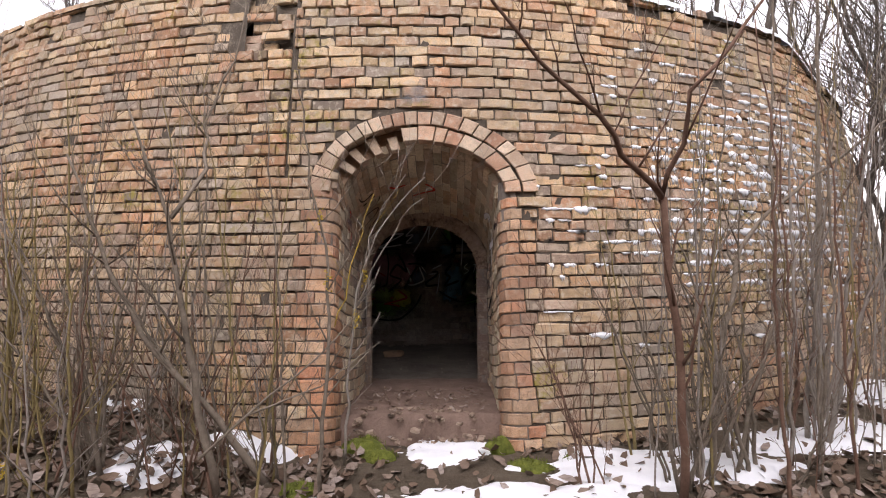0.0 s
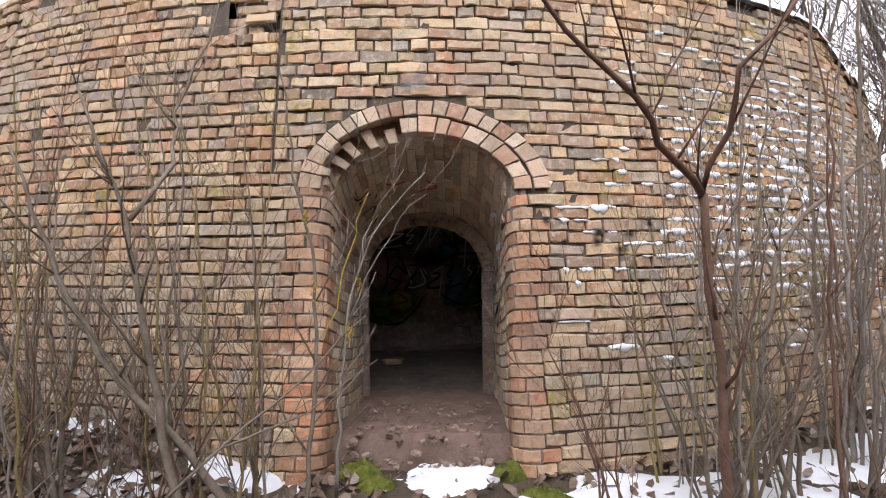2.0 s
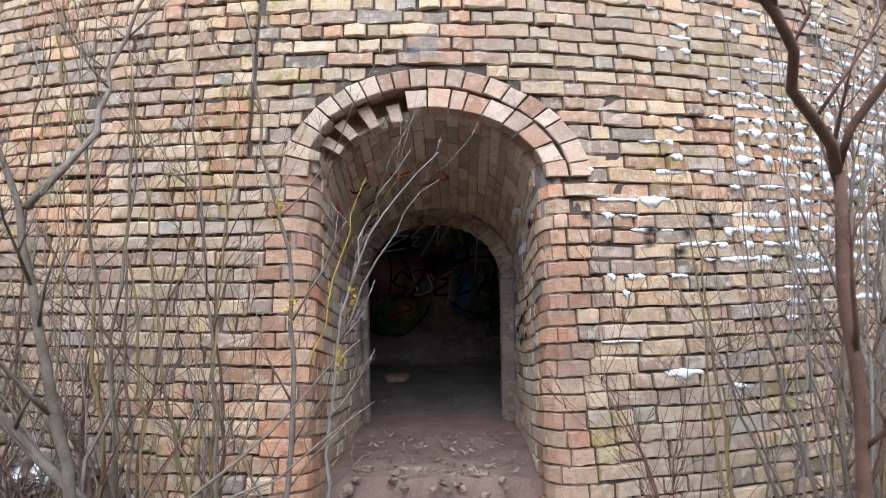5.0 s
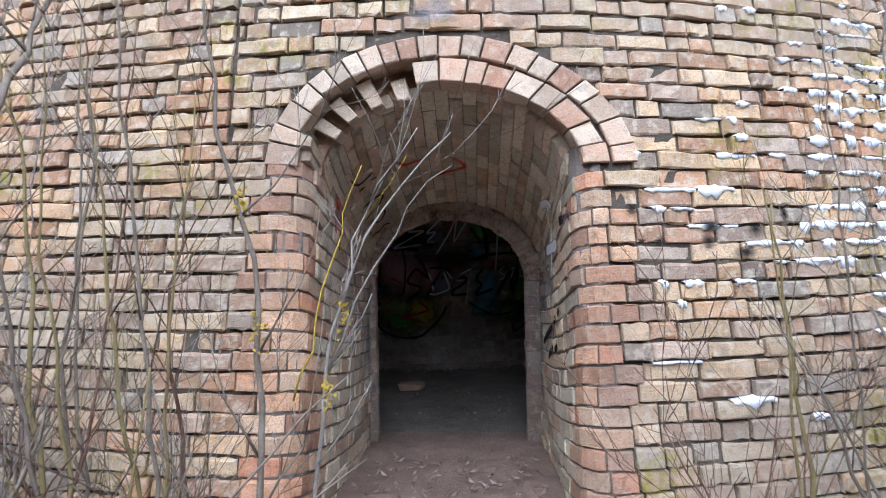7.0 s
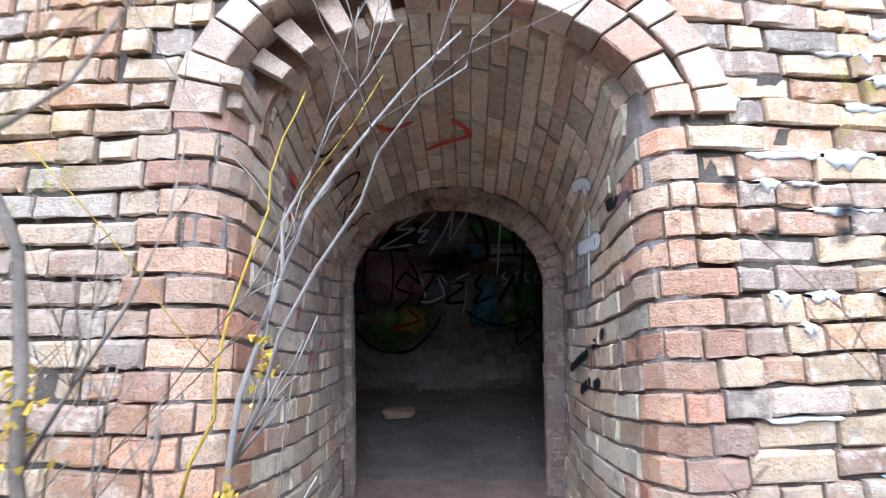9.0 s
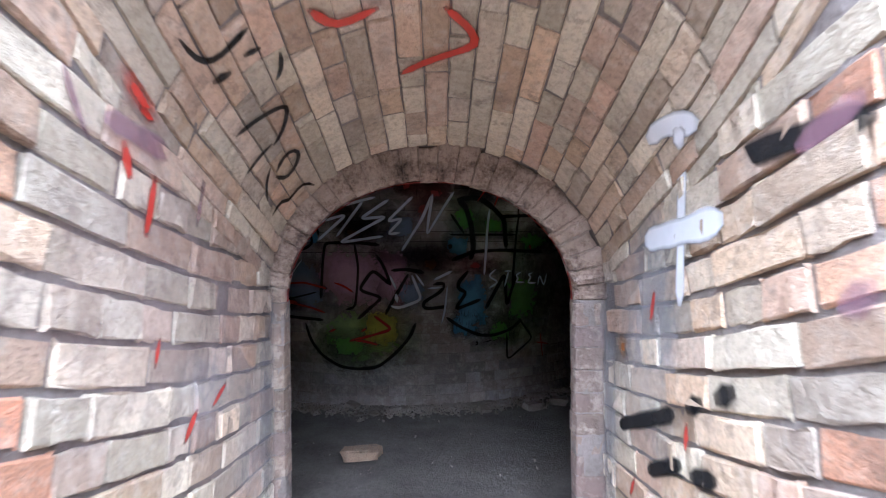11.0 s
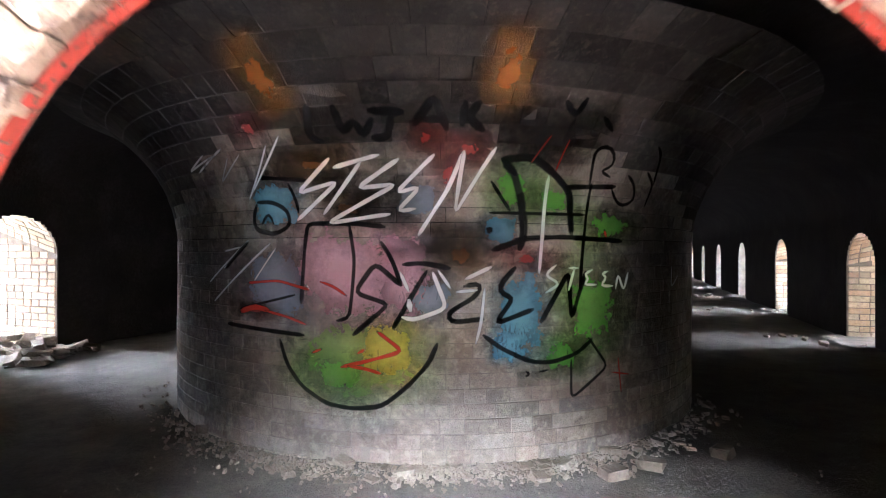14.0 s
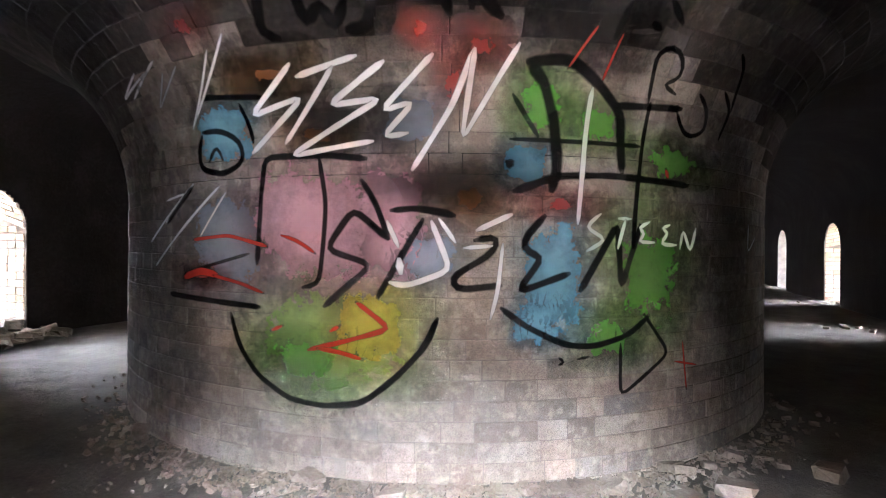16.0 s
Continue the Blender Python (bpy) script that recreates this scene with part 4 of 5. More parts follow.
graffiti("thin_letters", "black", [
    (0.022, [(1.07, 1.4), (1.05, 1.54), (1.04, 1.58), (1.1, 1.62), (1.18, 1.58), (1.2, 1.51), (1.11, 1.48), (1.2, 1.45)]),
    (0.022, [(1.23, 1.39), (1.29, 1.31), (1.35, 1.29), (1.44, 1.33), (1.41, 1.42), (1.33, 1.47)]),
    (0.022, [(1.48, 1.5), (1.58, 1.43), (1.55, 1.3)]),
    (0.022, [(1.47, 1.64), (1.54, 1.6), (1.58, 1.43)]),
    (0.03, [(1.01, 1.74), (1.1, 1.68)]),
    (0.03, [(0.97, 1.67), (1.02, 1.65)]),
])
graffiti("upper_letters", "black", [
    (0.045, [(-0.41, 1.77), (-0.46, 1.62), (-0.38, 1.6)]),
    (0.045, [(-0.29, 1.76), (-0.27, 1.63), (-0.2, 1.7), (-0.17, 1.61), (-0.11, 1.7)]),
    (0.04, [(-0.13, 1.73), (0.04, 1.72)]),
    (0.045, [(-0.02, 1.72), (-0.04, 1.61), (-0.13, 1.61)]),
    (0.045, [(0.08, 1.66), (0.18, 1.79), (0.24, 1.64)]),
    (0.035, [(0.12, 1.69), (0.24, 1.69)]),
    (0.04, [(0.32, 1.77), (0.31, 1.66)]),
    (0.04, [(0.39, 1.77), (0.33, 1.7), (0.42, 1.64)]),
    (0.035, [(0.78, 1.79), (0.86, 1.72), (0.88, 1.81)]),
    (0.03, [(0.86, 1.72), (0.84, 1.6)]),
])
graffiti("bubble_outline", "black", [
    (0.03, [(-0.75, 0.5), (-0.7, 0.36), (-0.6, 0.24), (-0.44, 0.15), (-0.28, 0.13), (-0.11, 0.15), (0.03, 0.26), (0.15, 0.39), (0.2, 0.51)]),
    (0.03, [(0.45, 0.55), (0.56, 0.47), (0.73, 0.39), (0.86, 0.38), (1.03, 0.42), (1.14, 0.5)]),
    (0.02, [(1.11, 0.51), (1.26, 0.33), (0.99, 0.16), (0.99, 0.39)]),
    (0.018, [(0.7, 0.34), (0.73, 0.32), (0.7, 0.31)]),
    (0.018, [(0.78, 0.33), (0.84, 0.34)]),
])
graffiti("red_scrawl", "red", [
    (0.03, [(-0.35, 0.36), (-0.16, 0.41), (0.01, 0.46), (-0.14, 0.57)]),
    (0.026, [(-0.31, 0.37), (-0.21, 0.36), (-0.1, 0.33)]),
    (0.022, [(-0.53, 0.43), (-0.46, 0.46)]),
    (0.026, [(-0.25, 0.44), (-0.2, 0.47)]),
    (0.022, [(-1, 0.82), (-0.76, 0.84), (-0.54, 0.79)]),
    (0.022, [(-0.48, 0.84), (-0.4, 0.82), (-0.31, 0.76)]),
    (0.045, [(-1.07, 0.64), (-0.94, 0.68), (-0.82, 0.66)]),
    (0.02, [(-0.86, 0.66), (-0.69, 0.63), (-0.56, 0.59)]),
    (0.012, [(1.29, 0.29), (1.44, 0.26)]),
    (0.012, [(1.34, 0.38), (1.37, 0.15)]),
    (0.03, [(1.22, 1.15), (1.24, 1.1)]),
    (0.014, [(0.87, 1.63), (0.83, 1.45)]),
    (0.014, [(0.77, 1.65), (0.68, 1.49)]),
])
graffiti("faded_letters", "white", [
    (0.014, [(-1.23, 1.01), (-1.05, 1.04), (-1.25, 0.89), (-0.98, 1.09), (-1.4, 0.81)]),
    (0.016, [(-0.82, 1.06), (-1.34, 0.69)]),
    (0.014, [(-0.78, 1.03), (-0.95, 0.83)]),
    (0.014, [(-0.72, 1.6), (-0.95, 1.32)]),
    (0.014, [(-1.04, 1.61), (-1.34, 1.5)]),
    (0.012, [(-1.02, 1.56), (-1.16, 1.42), (-0.92, 1.57)]),
    (0.012, [(-1.22, 1.59), (-1.45, 1.51), (-1.13, 1.58)]),
    (0.014, [(-0.62, 1.64), (-0.91, 1.36)]),
    (0.014, [(1.95, 0.92), (1.94, 0.77), (2.07, 0.86)]),
])


def side_pt(side):
    def surf(y, z, d):
        return Vector((XD + side * (HALF - d), y, z))
    return surf


def crown_pt(y, w, d):
    return vault_pt(y, radians(w * 100), d)


EAST, WEST = side_pt(1), side_pt(-1)
paint_layer("white_cross", "white", [(0.05, [(0.44, 1.35), (0.45, 1.17), (0.46, 0.98)]), (0.075, [(0.67, 1.14), (0.45, 1.16), (0.26, 1.18)])], EAST, "white sprayed cross on the brick side wall", 0.007)
paint_layer("white_blot", "white", [(0.07, [(0.52, 0.24), (0.45, 0.23), (0.40, 0.20), (0.33, 0.13)]), (0.06, [(0.40, 0.19), (0.41, 0.13)])], crown_pt, "white sprayed cap above the cross at the springing", 0.008)
paint_layer("black_stroke", "black", [(0.06, [(0.23, 1.29), (0.09, 1.30), (-0.04, 1.30), (-0.12, 1.30)])], EAST, "thick soft black spray stroke", 0.007)
paint_layer("purple_stroke", "purple", [(0.055, [(0.04, 1.28), (-0.10, 1.33)]), (0.07, [(-0.05, 1.03), (-0.12, 1.07)])], EAST, "dull purple brush strokes", 0.0085)
paint_layer("black_dashes", "black", [(0.05, [(0.89, 0.55), (0.49, 0.71)]), (0.06, [(0.43, 0.74), (0.35, 0.78)]), (0.065, [(0.30, 0.80), (0.22, 0.84)]), (0.05, [(0.66, 0.50), (0.45, 0.60)]), (0.05, [(0.41, 0.59), (0.29, 0.63)])], EAST, "row of soft black spray dashes", 0.007)
paint_layer("red_marks", "red", [(0.025, [(0.60, 1.01), (0.63, 0.92)]), (0.03, [(0.42, 0.71), (0.43, 0.64)]), (0.03, [(0.75, 0.44), (0.79, 0.37)])], EAST, "thin red spray marks", 0.009)
paint_layer("orange_dot", "orange", [(None, (0.85, 0.81), (0.03, 0.028))], EAST, "small orange paint dot", 0.009)
paint_layer("red_strokes", "red", [(0.055, [(0.23, 1.41), (0.30, 1.40)]), (0.045, [(0.18, 1.33), (0.20, 1.26)]), (0.03, [(0.29, 1.28), (0.27, 1.21), (0.25, 1.15)]), (0.02, [(0.30, 0.94), (0.28, 0.88)]), (0.03, [(0.47, 0.74), (0.40, 0.68)]), (0.02, [(0.64, 0.76), (0.55, 0.72)])], WEST, "smeared bright red spray strokes", 0.007)
paint_layer("purple_strokes", "purple", [(0.055, [(0.12, 1.36), (0.23, 1.35), (0.35, 1.33)]), (0.02, [(0.02, 1.42), (0.04, 1.37), (0.08, 1.31)]), (0.025, [(0.53, 1.34), (0.47, 1.18)])], WEST, "dull purple spray smears", 0.0085)
paint_layer("paint_smear", "chalk", [(None, (0.55, 0.75), (0.18, 0.12)), (None, (0.85, 0.5), (0.12, 0.3))], WEST, "thin whitish paint smears", 0.006)
paint_layer("paint_smear", "chalk", [(None, (0.7, 0.85), (0.2, 0.3)), (None, (0.98, 0.6), (0.06, 0.4))], EAST, "thin whitish paint smears", 0.006)
paint_layer("paint_smear", "mauve", [(None, (0.35, 1.05), (0.35, 0.35))], WEST, "wide mauve paint smear over pale brick", 0.0055)
paint_layer("paint_smear", "mauve", [(None, (0.75, 0.75), (0.25, 0.35))], WEST, "wide mauve paint smear over pale brick", 0.0058)
paint_layer("paint_smear", "slate", [(None, (1.0, 0.55), (0.06, 0.45))], WEST, "slate grey paint smear by the door jamb", 0.0062)
paint_layer("paint_smear", "slate", [(None, (1.0, 0.60), (0.06, 0.40))], EAST, "slate grey paint smear by the door jamb", 0.0065)
paint_layer("paint_smear", "slate", [(None, (0.62, 1.0), (0.16, 0.22))], EAST, "slate grey paint smear behind a cross", 0.0052)
paint_layer("red_patch", "red", [(None, (0.22, 1.70), (0.05, 0.025))], crown_pt, "bright red blot on the vault", 0.008)
paint_layer("black_scrawl", "black", [(0.018, [(0.24, 1.51), (0.30, 1.50), (0.34, 1.46), (0.34, 1.40), (0.33, 1.34)]), (0.02, [(0.38, 1.38), (0.39, 1.33)]), (0.026, [(0.37, 1.49), (0.39, 1.43)]), (0.018, [(0.43, 1.29), (0.48, 1.30), (0.50, 1.33)]), (0.018, [(0.54, 1.52), (0.59, 1.34), (0.61, 1.33), (0.68, 1.38), (0.69, 1.43)]), (0.014, [(0.67, 1.56), (0.68, 1.43)]), (0.02, [(0.79, 1.47), (0.76, 1.42), (0.77, 1.37), (0.82, 1.36), (0.86, 1.42), (0.85, 1.46), (0.80, 1.48)]), (0.016, [(0.84, 1.56), (0.78, 1.53), (0.75, 1.48)]), (0.018, [(0.91, 1.58), (0.91, 1.50), (0.96, 1.50), (0.94, 1.40), (1.01, 1.37)])], crown_pt, "black looping scrawl on the brick vault", 0.009)
paint_layer("red_zigzag", "red", [(0.03, [(0.36, 1.19), (0.44, 1.14), (0.41, 1.03)]), (0.03, [(0.65, 1.00), (0.54, 0.79), (0.49, 0.81), (0.42, 0.88)])], crown_pt, "red sprayed zigzag on the vault crown", 0.010)

paint_layer("cement_smear", "slate", [(None, (0.0, 2.25), (0.10, 0.04)), (None, (0.03, 2.32), (0.05, 0.03))], outer_pt, "grey cement smear on the brick above the arch crown", 0.014)
paint_layer("spray_smudge", "black", [(None, (0.89, 1.33), (0.025, 0.022)), (None, (1.01, 1.18), (0.021, 0.021)), (None, (1.25, 1.18), (0.035, 0.026)), (None, (1.27, 1.25), (0.042, 0.022)), (None, (1.43, 1.13), (0.049, 0.022)), (None, (1.67, 1.30), (0.021, 0.022)), (None, (1.50, 1.23), (0.035, 0.022))], outer_pt, "blue-black spray smudges on weathered facade brick", 0.016)

# ---- ground ----
gx = sorted({round(-6 + 0.12 * i, 2) for i in range(101)} | {s * v for s in (-1, 1) for v in (7, 9, 12, 16, 22, 32, 50, 90, 200, 600, 2000)})
gy = sorted({round(-6 + 0.12 * i, 2) for i in range(80)} | {4.5, 6, 8, 11, 15, 20, 30, 50, 90, 200, 600, 2000, -7, -9, -12, -16, -22, -32, -50, -90, -200, -600, -2000})


def soil_z(x, y):
    inside = capsule_out(Vector((x, y, 0)), O) < RO - 0.25
    return -0.55 if inside else ground_z(x, y)


sp = Soup()
sp.grid([[(x, y, soil_z(x, y)) for x in gx] for y in gy])
tagged(sp.put("ground", EARTH, None, True), "bare winter forest earth with leaf litter", kind="structure")


def snow_patch(cx, cy, rx, ry, thick, seed, label, lift=0.0):
    n = 34
    z = {}
    for i in range(n + 1):
        for j in range(n + 1):
            x, y = cx + rx * 1.5 * (2 * i / n - 1), cy + ry * 1.5 * (2 * j / n - 1)
            m = 1 - ((x - cx) / rx) ** 2 - ((y - cy) / ry) ** 2 + 0.9 * noise.noise((x * 3 + seed, y * 3, seed)) + 0.5 * noise.noise((x * 11, y * 11, seed)) + 0.25 * noise.noise((x * 31, y * 31, seed))
            m = min(m, (capsule_out(Vector((x, y, 0)), O) - RO + 0.05) * 12 + (3 if abs(x - 0.15) < 0.6 and y > -0.6 else 0))
            z[i, j] = (x, y, ground_z(x, y) + lift - 0.015 + thick * max(-0.4, min(1, m * 1.3)), m)
    v, f, idx = [], [], {}
    for i in range(n):
        for j in range(n):
            quad = [(i, j), (i + 1, j), (i + 1, j + 1), (i, j + 1)]
            if max(z[q][3] for q in quad) > 0:
                for q in quad:
                    if q not in idx:
                        idx[q] = len(v)
                        v.append(z[q][:3])
                f.append(tuple(idx[q] for q in quad))
    tagged(solid("snow_patch", v, f, SNOW, None, True), label, "snow", "snow patches on the ground", "stuff")


snow_patch(0.21, -0.47, 0.30, 0.27, 0.045, 1, "patch of old snow on the doorstep")
snow_patch(1.55, -0.75, 0.95, 0.33, 0.05, 2, "wide patch of old snow under bare saplings")
snow_patch(2.9, -0.35, 0.9, 0.35, 0.05, 3, "wide patch of old snow under bare saplings")
snow_patch(3.9, 0.55, 0.7, 0.5, 0.05, 9, "patch of old snow at the wall foot")
snow_patch(0.85, -1.15, 0.75, 0.24, 0.04, 4, "thin strip of old snow across the path")
snow_patch(-0.98, -0.55, 0.36, 0.22, 0.05, 5, "lump of snow on dead leaves")
snow_patch(-1.55, -0.95, 0.4, 0.25, 0.03, 6, "broken thin snow over dead leaves")
snow_patch(-2.1, -0.45, 0.3, 0.15, 0.03, 8, "broken thin snow over dead leaves")
snow_patch(-0.55, -1.3, 0.3, 0.2, 0.03, 7, "broken thin snow over dead leaves")

# snow caught on brick ledges
sp = Soup()
for surf, s0, s1, z, proud, amount in LEDGES:
    for lump in range(rng.choice((1, 1, 2))):
        a = s0 + rng.uniform(-0.02, 0.5) * (s1 - s0)
        b = min(a + rng.uniform(0.25, 1.1) * (s1 - s0), s1 + 0.02)
        n = 9
        rows = []
        h = rng.uniform(0.007, 0.027) * (0.7 + 0.9 * amount)
        out = rng.uniform(0.006, 0.018)
        for i in range(n):
            k = i / (n - 1)
            hh = h * (math.sin(math.pi * (0.04 + 0.92 * k)) ** 0.35) * rng.uniform(0.55, 1.3)
            dip = hh * rng.uniform(0.1, 1.9)
            s = a + (b - a) * k
            rows.append([surf(s, z + 0.003, -0.05), surf(s, z + hh, -0.03), surf(s, z + hh * 0.9, proud + out * 0.4), surf(s, z + hh * 0.3, proud + out), surf(s, z - dip, proud + out * 0.6), surf(s, z - dip - 0.002, proud - 0.01)])
        sp.grid(rows)
tagged(sp.put("ledge_snow", SNOW, None, True), "thin snow caught on rough brick ledges", "snow", "", "stuff")
sp = Soup()
for i in range(60):
    s0 = 1.2 + i * 0.1
    if noise.noise((s0 * 2, 0, 5)) > -0.15:
        sp.grid([[outer_pt(s0 + 0.1 * k / 3, top_at(s0 + 0.1 * k / 3) + dz + 0.02 * noise.noise(((s0 + k * 0.03) * 8, dz * 30, 0)), dd) for dd, dz in ((0.02, 0.0), (0.015, 0.05), (-0.1, 0.08), (-0.5, 0.12))] for k in range(4)])
tagged(sp.put("cornice_snow", SNOW, None, True), "snow lying along the wall's broken top", "snow", "", "stuff")

# dead leaves, few of them on top of the snow
SNOWED = ((0.21, -0.47, 0.3, 0.27), (1.55, -0.75, 0.95, 0.33), (2.9, -0.35, 0.9, 0.35), (3.9, 0.55, 0.7, 0.5), (0.85, -1.15, 0.75, 0.24), (-0.98, -0.55, 0.36, 0.22))
sp = Soup()
for i in range(15000):
    x, y = rng.uniform(-3.6, 4.6), rng.uniform(-2.6, 1.2)
    dens = 0.75 + 0.5 * noise.noise((x * 1.7, y * 1.7, 11)) + (0.35 if x < -0.5 else 0.0)
    dens *= max(0.0, min(1.0, x + 3.7, 4.7 - x, (y + 2.7) / 0.9))
    if abs(x - 0.2) < 0.5:
        dens -= 0.5
    if rng.random() < 0.8 and any(((x - cx) / rx) ** 2 + ((y - cy) / ry) ** 2 < 1.0 for cx, cy, rx, ry in SNOWED):
        continue
    if rng.random() > dens or capsule_out(Vector((x, y, 0)), O) < RO - 0.03:
        continue
    r = rng.uniform(0.022, 0.058)
    z = ground_z(x, y) + rng.uniform(0.004, 0.045)
    m = Matrix.Translation((x, y, z)) @ Euler((rng.uniform(-0.8, 0.8), rng.uniform(-0.8, 0.8), rng.uniform(0, 6.3))).to_matrix().to_4x4()
    cup = rng.uniform(-0.4, 0.6) * r
    pts = [(-r, 0, cup), (-0.45 * r, 0.5 * r, cup * 0.3), (0.4 * r, 0.48 * r, cup * 0.3), (1.1 * r, 0, cup), (0.4 * r, -0.48 * r, cup * 0.3), (-0.45 * r, -0.5 * r, cup * 0.3), (0, 0, 0)]
    sp.add([m @ Vector(q) for q in pts], [(6, 0, 1), (6, 1, 2), (6, 2, 3), (6, 3, 4), (6, 4, 5), (6, 5, 0)])
for i in range(260):
    x, y = rng.uniform(-0.5, 0.55), rng.uniform(-0.5, 0.7)
    r = rng.uniform(0.012, 0.03)
    m = Matrix.Translation((x, y, (-0.095 - 0.06 * max(0, y) if y > -0.14 else ground_z(x, y)) + rng.uniform(0.004, 0.02))) @ Euler((rng.uniform(-0.6, 0.6), rng.uniform(-0.6, 0.6), rng.uniform(0, 6.3))).to_matrix().to_4x4()
    sp.add([m @ Vector(q) for q in ((-r, 0, 0.3 * r), (0, 0.5 * r, 0), (1.1 * r, 0, 0.4 * r), (0, -0.5 * r, 0))], [(0, 1, 2), (0, 2, 3)])
tagged(sp.put("leaf_litter", LEAF), "curled brown dead leaves over the ground", "leaf litter", "", "stuff")


def moss_clump(x, y, r, h, label):
    v, f = [], []
    n, m = 18, 7
    for i in range(m + 1):
        for j in range(n):
            w, k = math.tau * j / n, i / m
            rr = r * math.sin(k * math.pi / 2) * (1 + 0.3 * noise.noise((math.cos(w) * 2 + x, math.sin(w) * 2, y)))
            px, py = x + rr * math.cos(w), y + rr * 0.8 * math.sin(w)
            v.append((px, py, ground_z(px, py) - 0.01 + h * math.cos(k * math.pi / 2) * (1 + 0.5 * noise.noise((px * 14, py * 14, 2)))))
    for i in range(m):
        for j in range(n):
            f.append((i * n + j, i * n + (j + 1) % n, (i + 1) * n + (j + 1) % n, (i + 1) * n + j))
    for i in range(int(900 * r)):
        w, k = rng.uniform(0, 6.28), rng.random() ** 0.5
        px, py = x + r * k * math.cos(w), y + 0.8 * r * k * math.sin(w)
        z = ground_z(px, py) + h * math.sqrt(max(0, 1 - k * k))
        a = len(v)
        q = rng.uniform(0, 6.28)
        v += [(px - 0.003 * math.cos(q), py - 0.003 * math.sin(q), z - 0.01), (px + 0.003 * math.cos(q), py + 0.003 * math.sin(q), z - 0.01),
              (px + rng.uniform(-0.012, 0.012), py + rng.uniform(-0.012, 0.012), z + rng.uniform(0.008, 0.022))]
        f.append((a, a + 1, a + 2))
    tagged(solid("moss_clump", v, f, MOSS, None, False), label, "moss", "moss by the doorway", "stuff")


moss_clump(-0.34, -0.42, 0.16, 0.08, "bright green moss mound at the jamb foot")
moss_clump(-0.22, -0.60, 0.13, 0.06, "bright green moss with snow crumbs")
moss_clump(0.58, -0.47, 0.10, 0.10, "dark green moss mound at the jamb foot")
moss_clump(0.76, -0.72, 0.15, 0.04, "bright green moss beside the snow")
moss_clump(1.05, -0.62, 0.10, 0.03, "bright green moss beside the snow")
moss_clump(-0.62, -1.05, 0.12, 0.05, "yellow-green moss among leaves")


# ---- rubble ----
def chunk(seed, sx, sy, sz, material=None):
    r = random.Random(seed)
    bm = bmesh.new()
    bmesh.ops.create_cube(bm, size=1.0)
    bmesh.ops.bevel(bm, geom=bm.edges[:], offset=0.12, segments=1, affect="EDGES")
    for v in bm.verts:
        v.co = Vector(((v.co.x + r.uniform(-0.1, 0.1)) * sx, (v.co.y + r.uniform(-0.1, 0.1)) * sy, (v.co.z + 0.5 + r.uniform(-0.08, 0.08)) * sz))
    me = bpy.data.meshes.new("fragment")
    bm.to_mesh(me)
    bm.free()
    me.materials.append(material or STONE)
    return me


CHUNKS = [chunk(i, *s) for i, s in enumerate(((0.11, 0.08, 0.035), (0.07, 0.05, 0.03), (0.05, 0.05, 0.03), (0.13, 0.11, 0.05), (0.04, 0.03, 0.02), (0.09, 0.06, 0.04)))]
RED_CHUNKS = [chunk(20 + i, sx, sx * 0.7, sx * 0.4, BURNT) for i, sx in enumerate((0.03, 0.05, 0.07, 0.04))]
WHOLE = chunk(50, 0.26, 0.125, 0.065)
ORANGE_BRICK = chunk(51, 0.24, 0.115, 0.065, JAMB_BRICK)
for i in range(190):
    w = rng.gauss(0.15, 0.42)
    r = RC + 0.03 + abs(rng.gauss(0, 0.10))
    p = Vector((C.x + r * math.sin(w), C.y - r * math.cos(w), FLOOR - 0.01 + 0.02 * max(0, 1 - (r - RC) * 5)))
    ob = new("brick_fragment", rng.choice(CHUNKS))
    ob.matrix_world = Matrix.Translation(p) @ Euler((rng.uniform(-0.35, 0.35), rng.uniform(-0.35, 0.35), rng.uniform(0, 6.3))).to_matrix().to_4x4() @ Matrix.Scale(rng.choice((0.3, 0.4, 0.5, 0.75)), 4)
    tagged(ob, "dusty pale brick fragment at the core's foot", "rubble", "rubble along the core")
for x, y, a in ((0.78, 3.42, 0.5), (1.02, 3.55, -0.3), (-0.46, 2.45, 0.12), (1.5, 3.75, 0.9)):
    ob = new("loose_brick", ORANGE_BRICK if y < 3 else CHUNKS[3])
    ob.matrix_world = pose(x, y, FLOOR + 0.005, 0, 0, math.degrees(a))
    tagged(ob, "loose dusty whole brick lying on the floor", "brick", "loose bricks")
sp = Soup()
for i in range(1900):
    if i < 1700:
        w, r = rng.gauss(0.05, 0.45), RC + 0.015 + abs(rng.gauss(0, 0.13))
        x, y, z = C.x + r * math.sin(w), C.y - r * math.cos(w), FLOOR + 0.01
    else:
        x, y, z = rng.uniform(-2.2, 2.4), rng.uniform(1.3, 3.6), FLOOR + 0.008
        if capsule_out(Vector((x, y, 0)), C) < RC + 0.05:
            continue
    q = rng.choice((0.004, 0.006, 0.009, 0.014)) if i < 1700 else rng.choice((0.003, 0.005, 0.007))
    m = Matrix.Translation((x, y, z)) @ Euler((rng.uniform(0, 6), rng.uniform(0, 6), rng.uniform(0, 6))).to_matrix().to_4x4()
    pts = [Vector((sx * q * rng.uniform(0.6, 1.3), sy * q * rng.uniform(0.5, 1.1), sz * q * rng.uniform(0.3, 0.7))) for sx in (-1, 1) for sy in (-1, 1) for sz in (-1, 1)]
    sp.add([m @ p for p in pts], [(0, 1, 3, 2), (4, 6, 7, 5), (0, 4, 5, 1), (2, 3, 7, 6), (0, 2, 6, 4), (1, 5, 7, 3)])
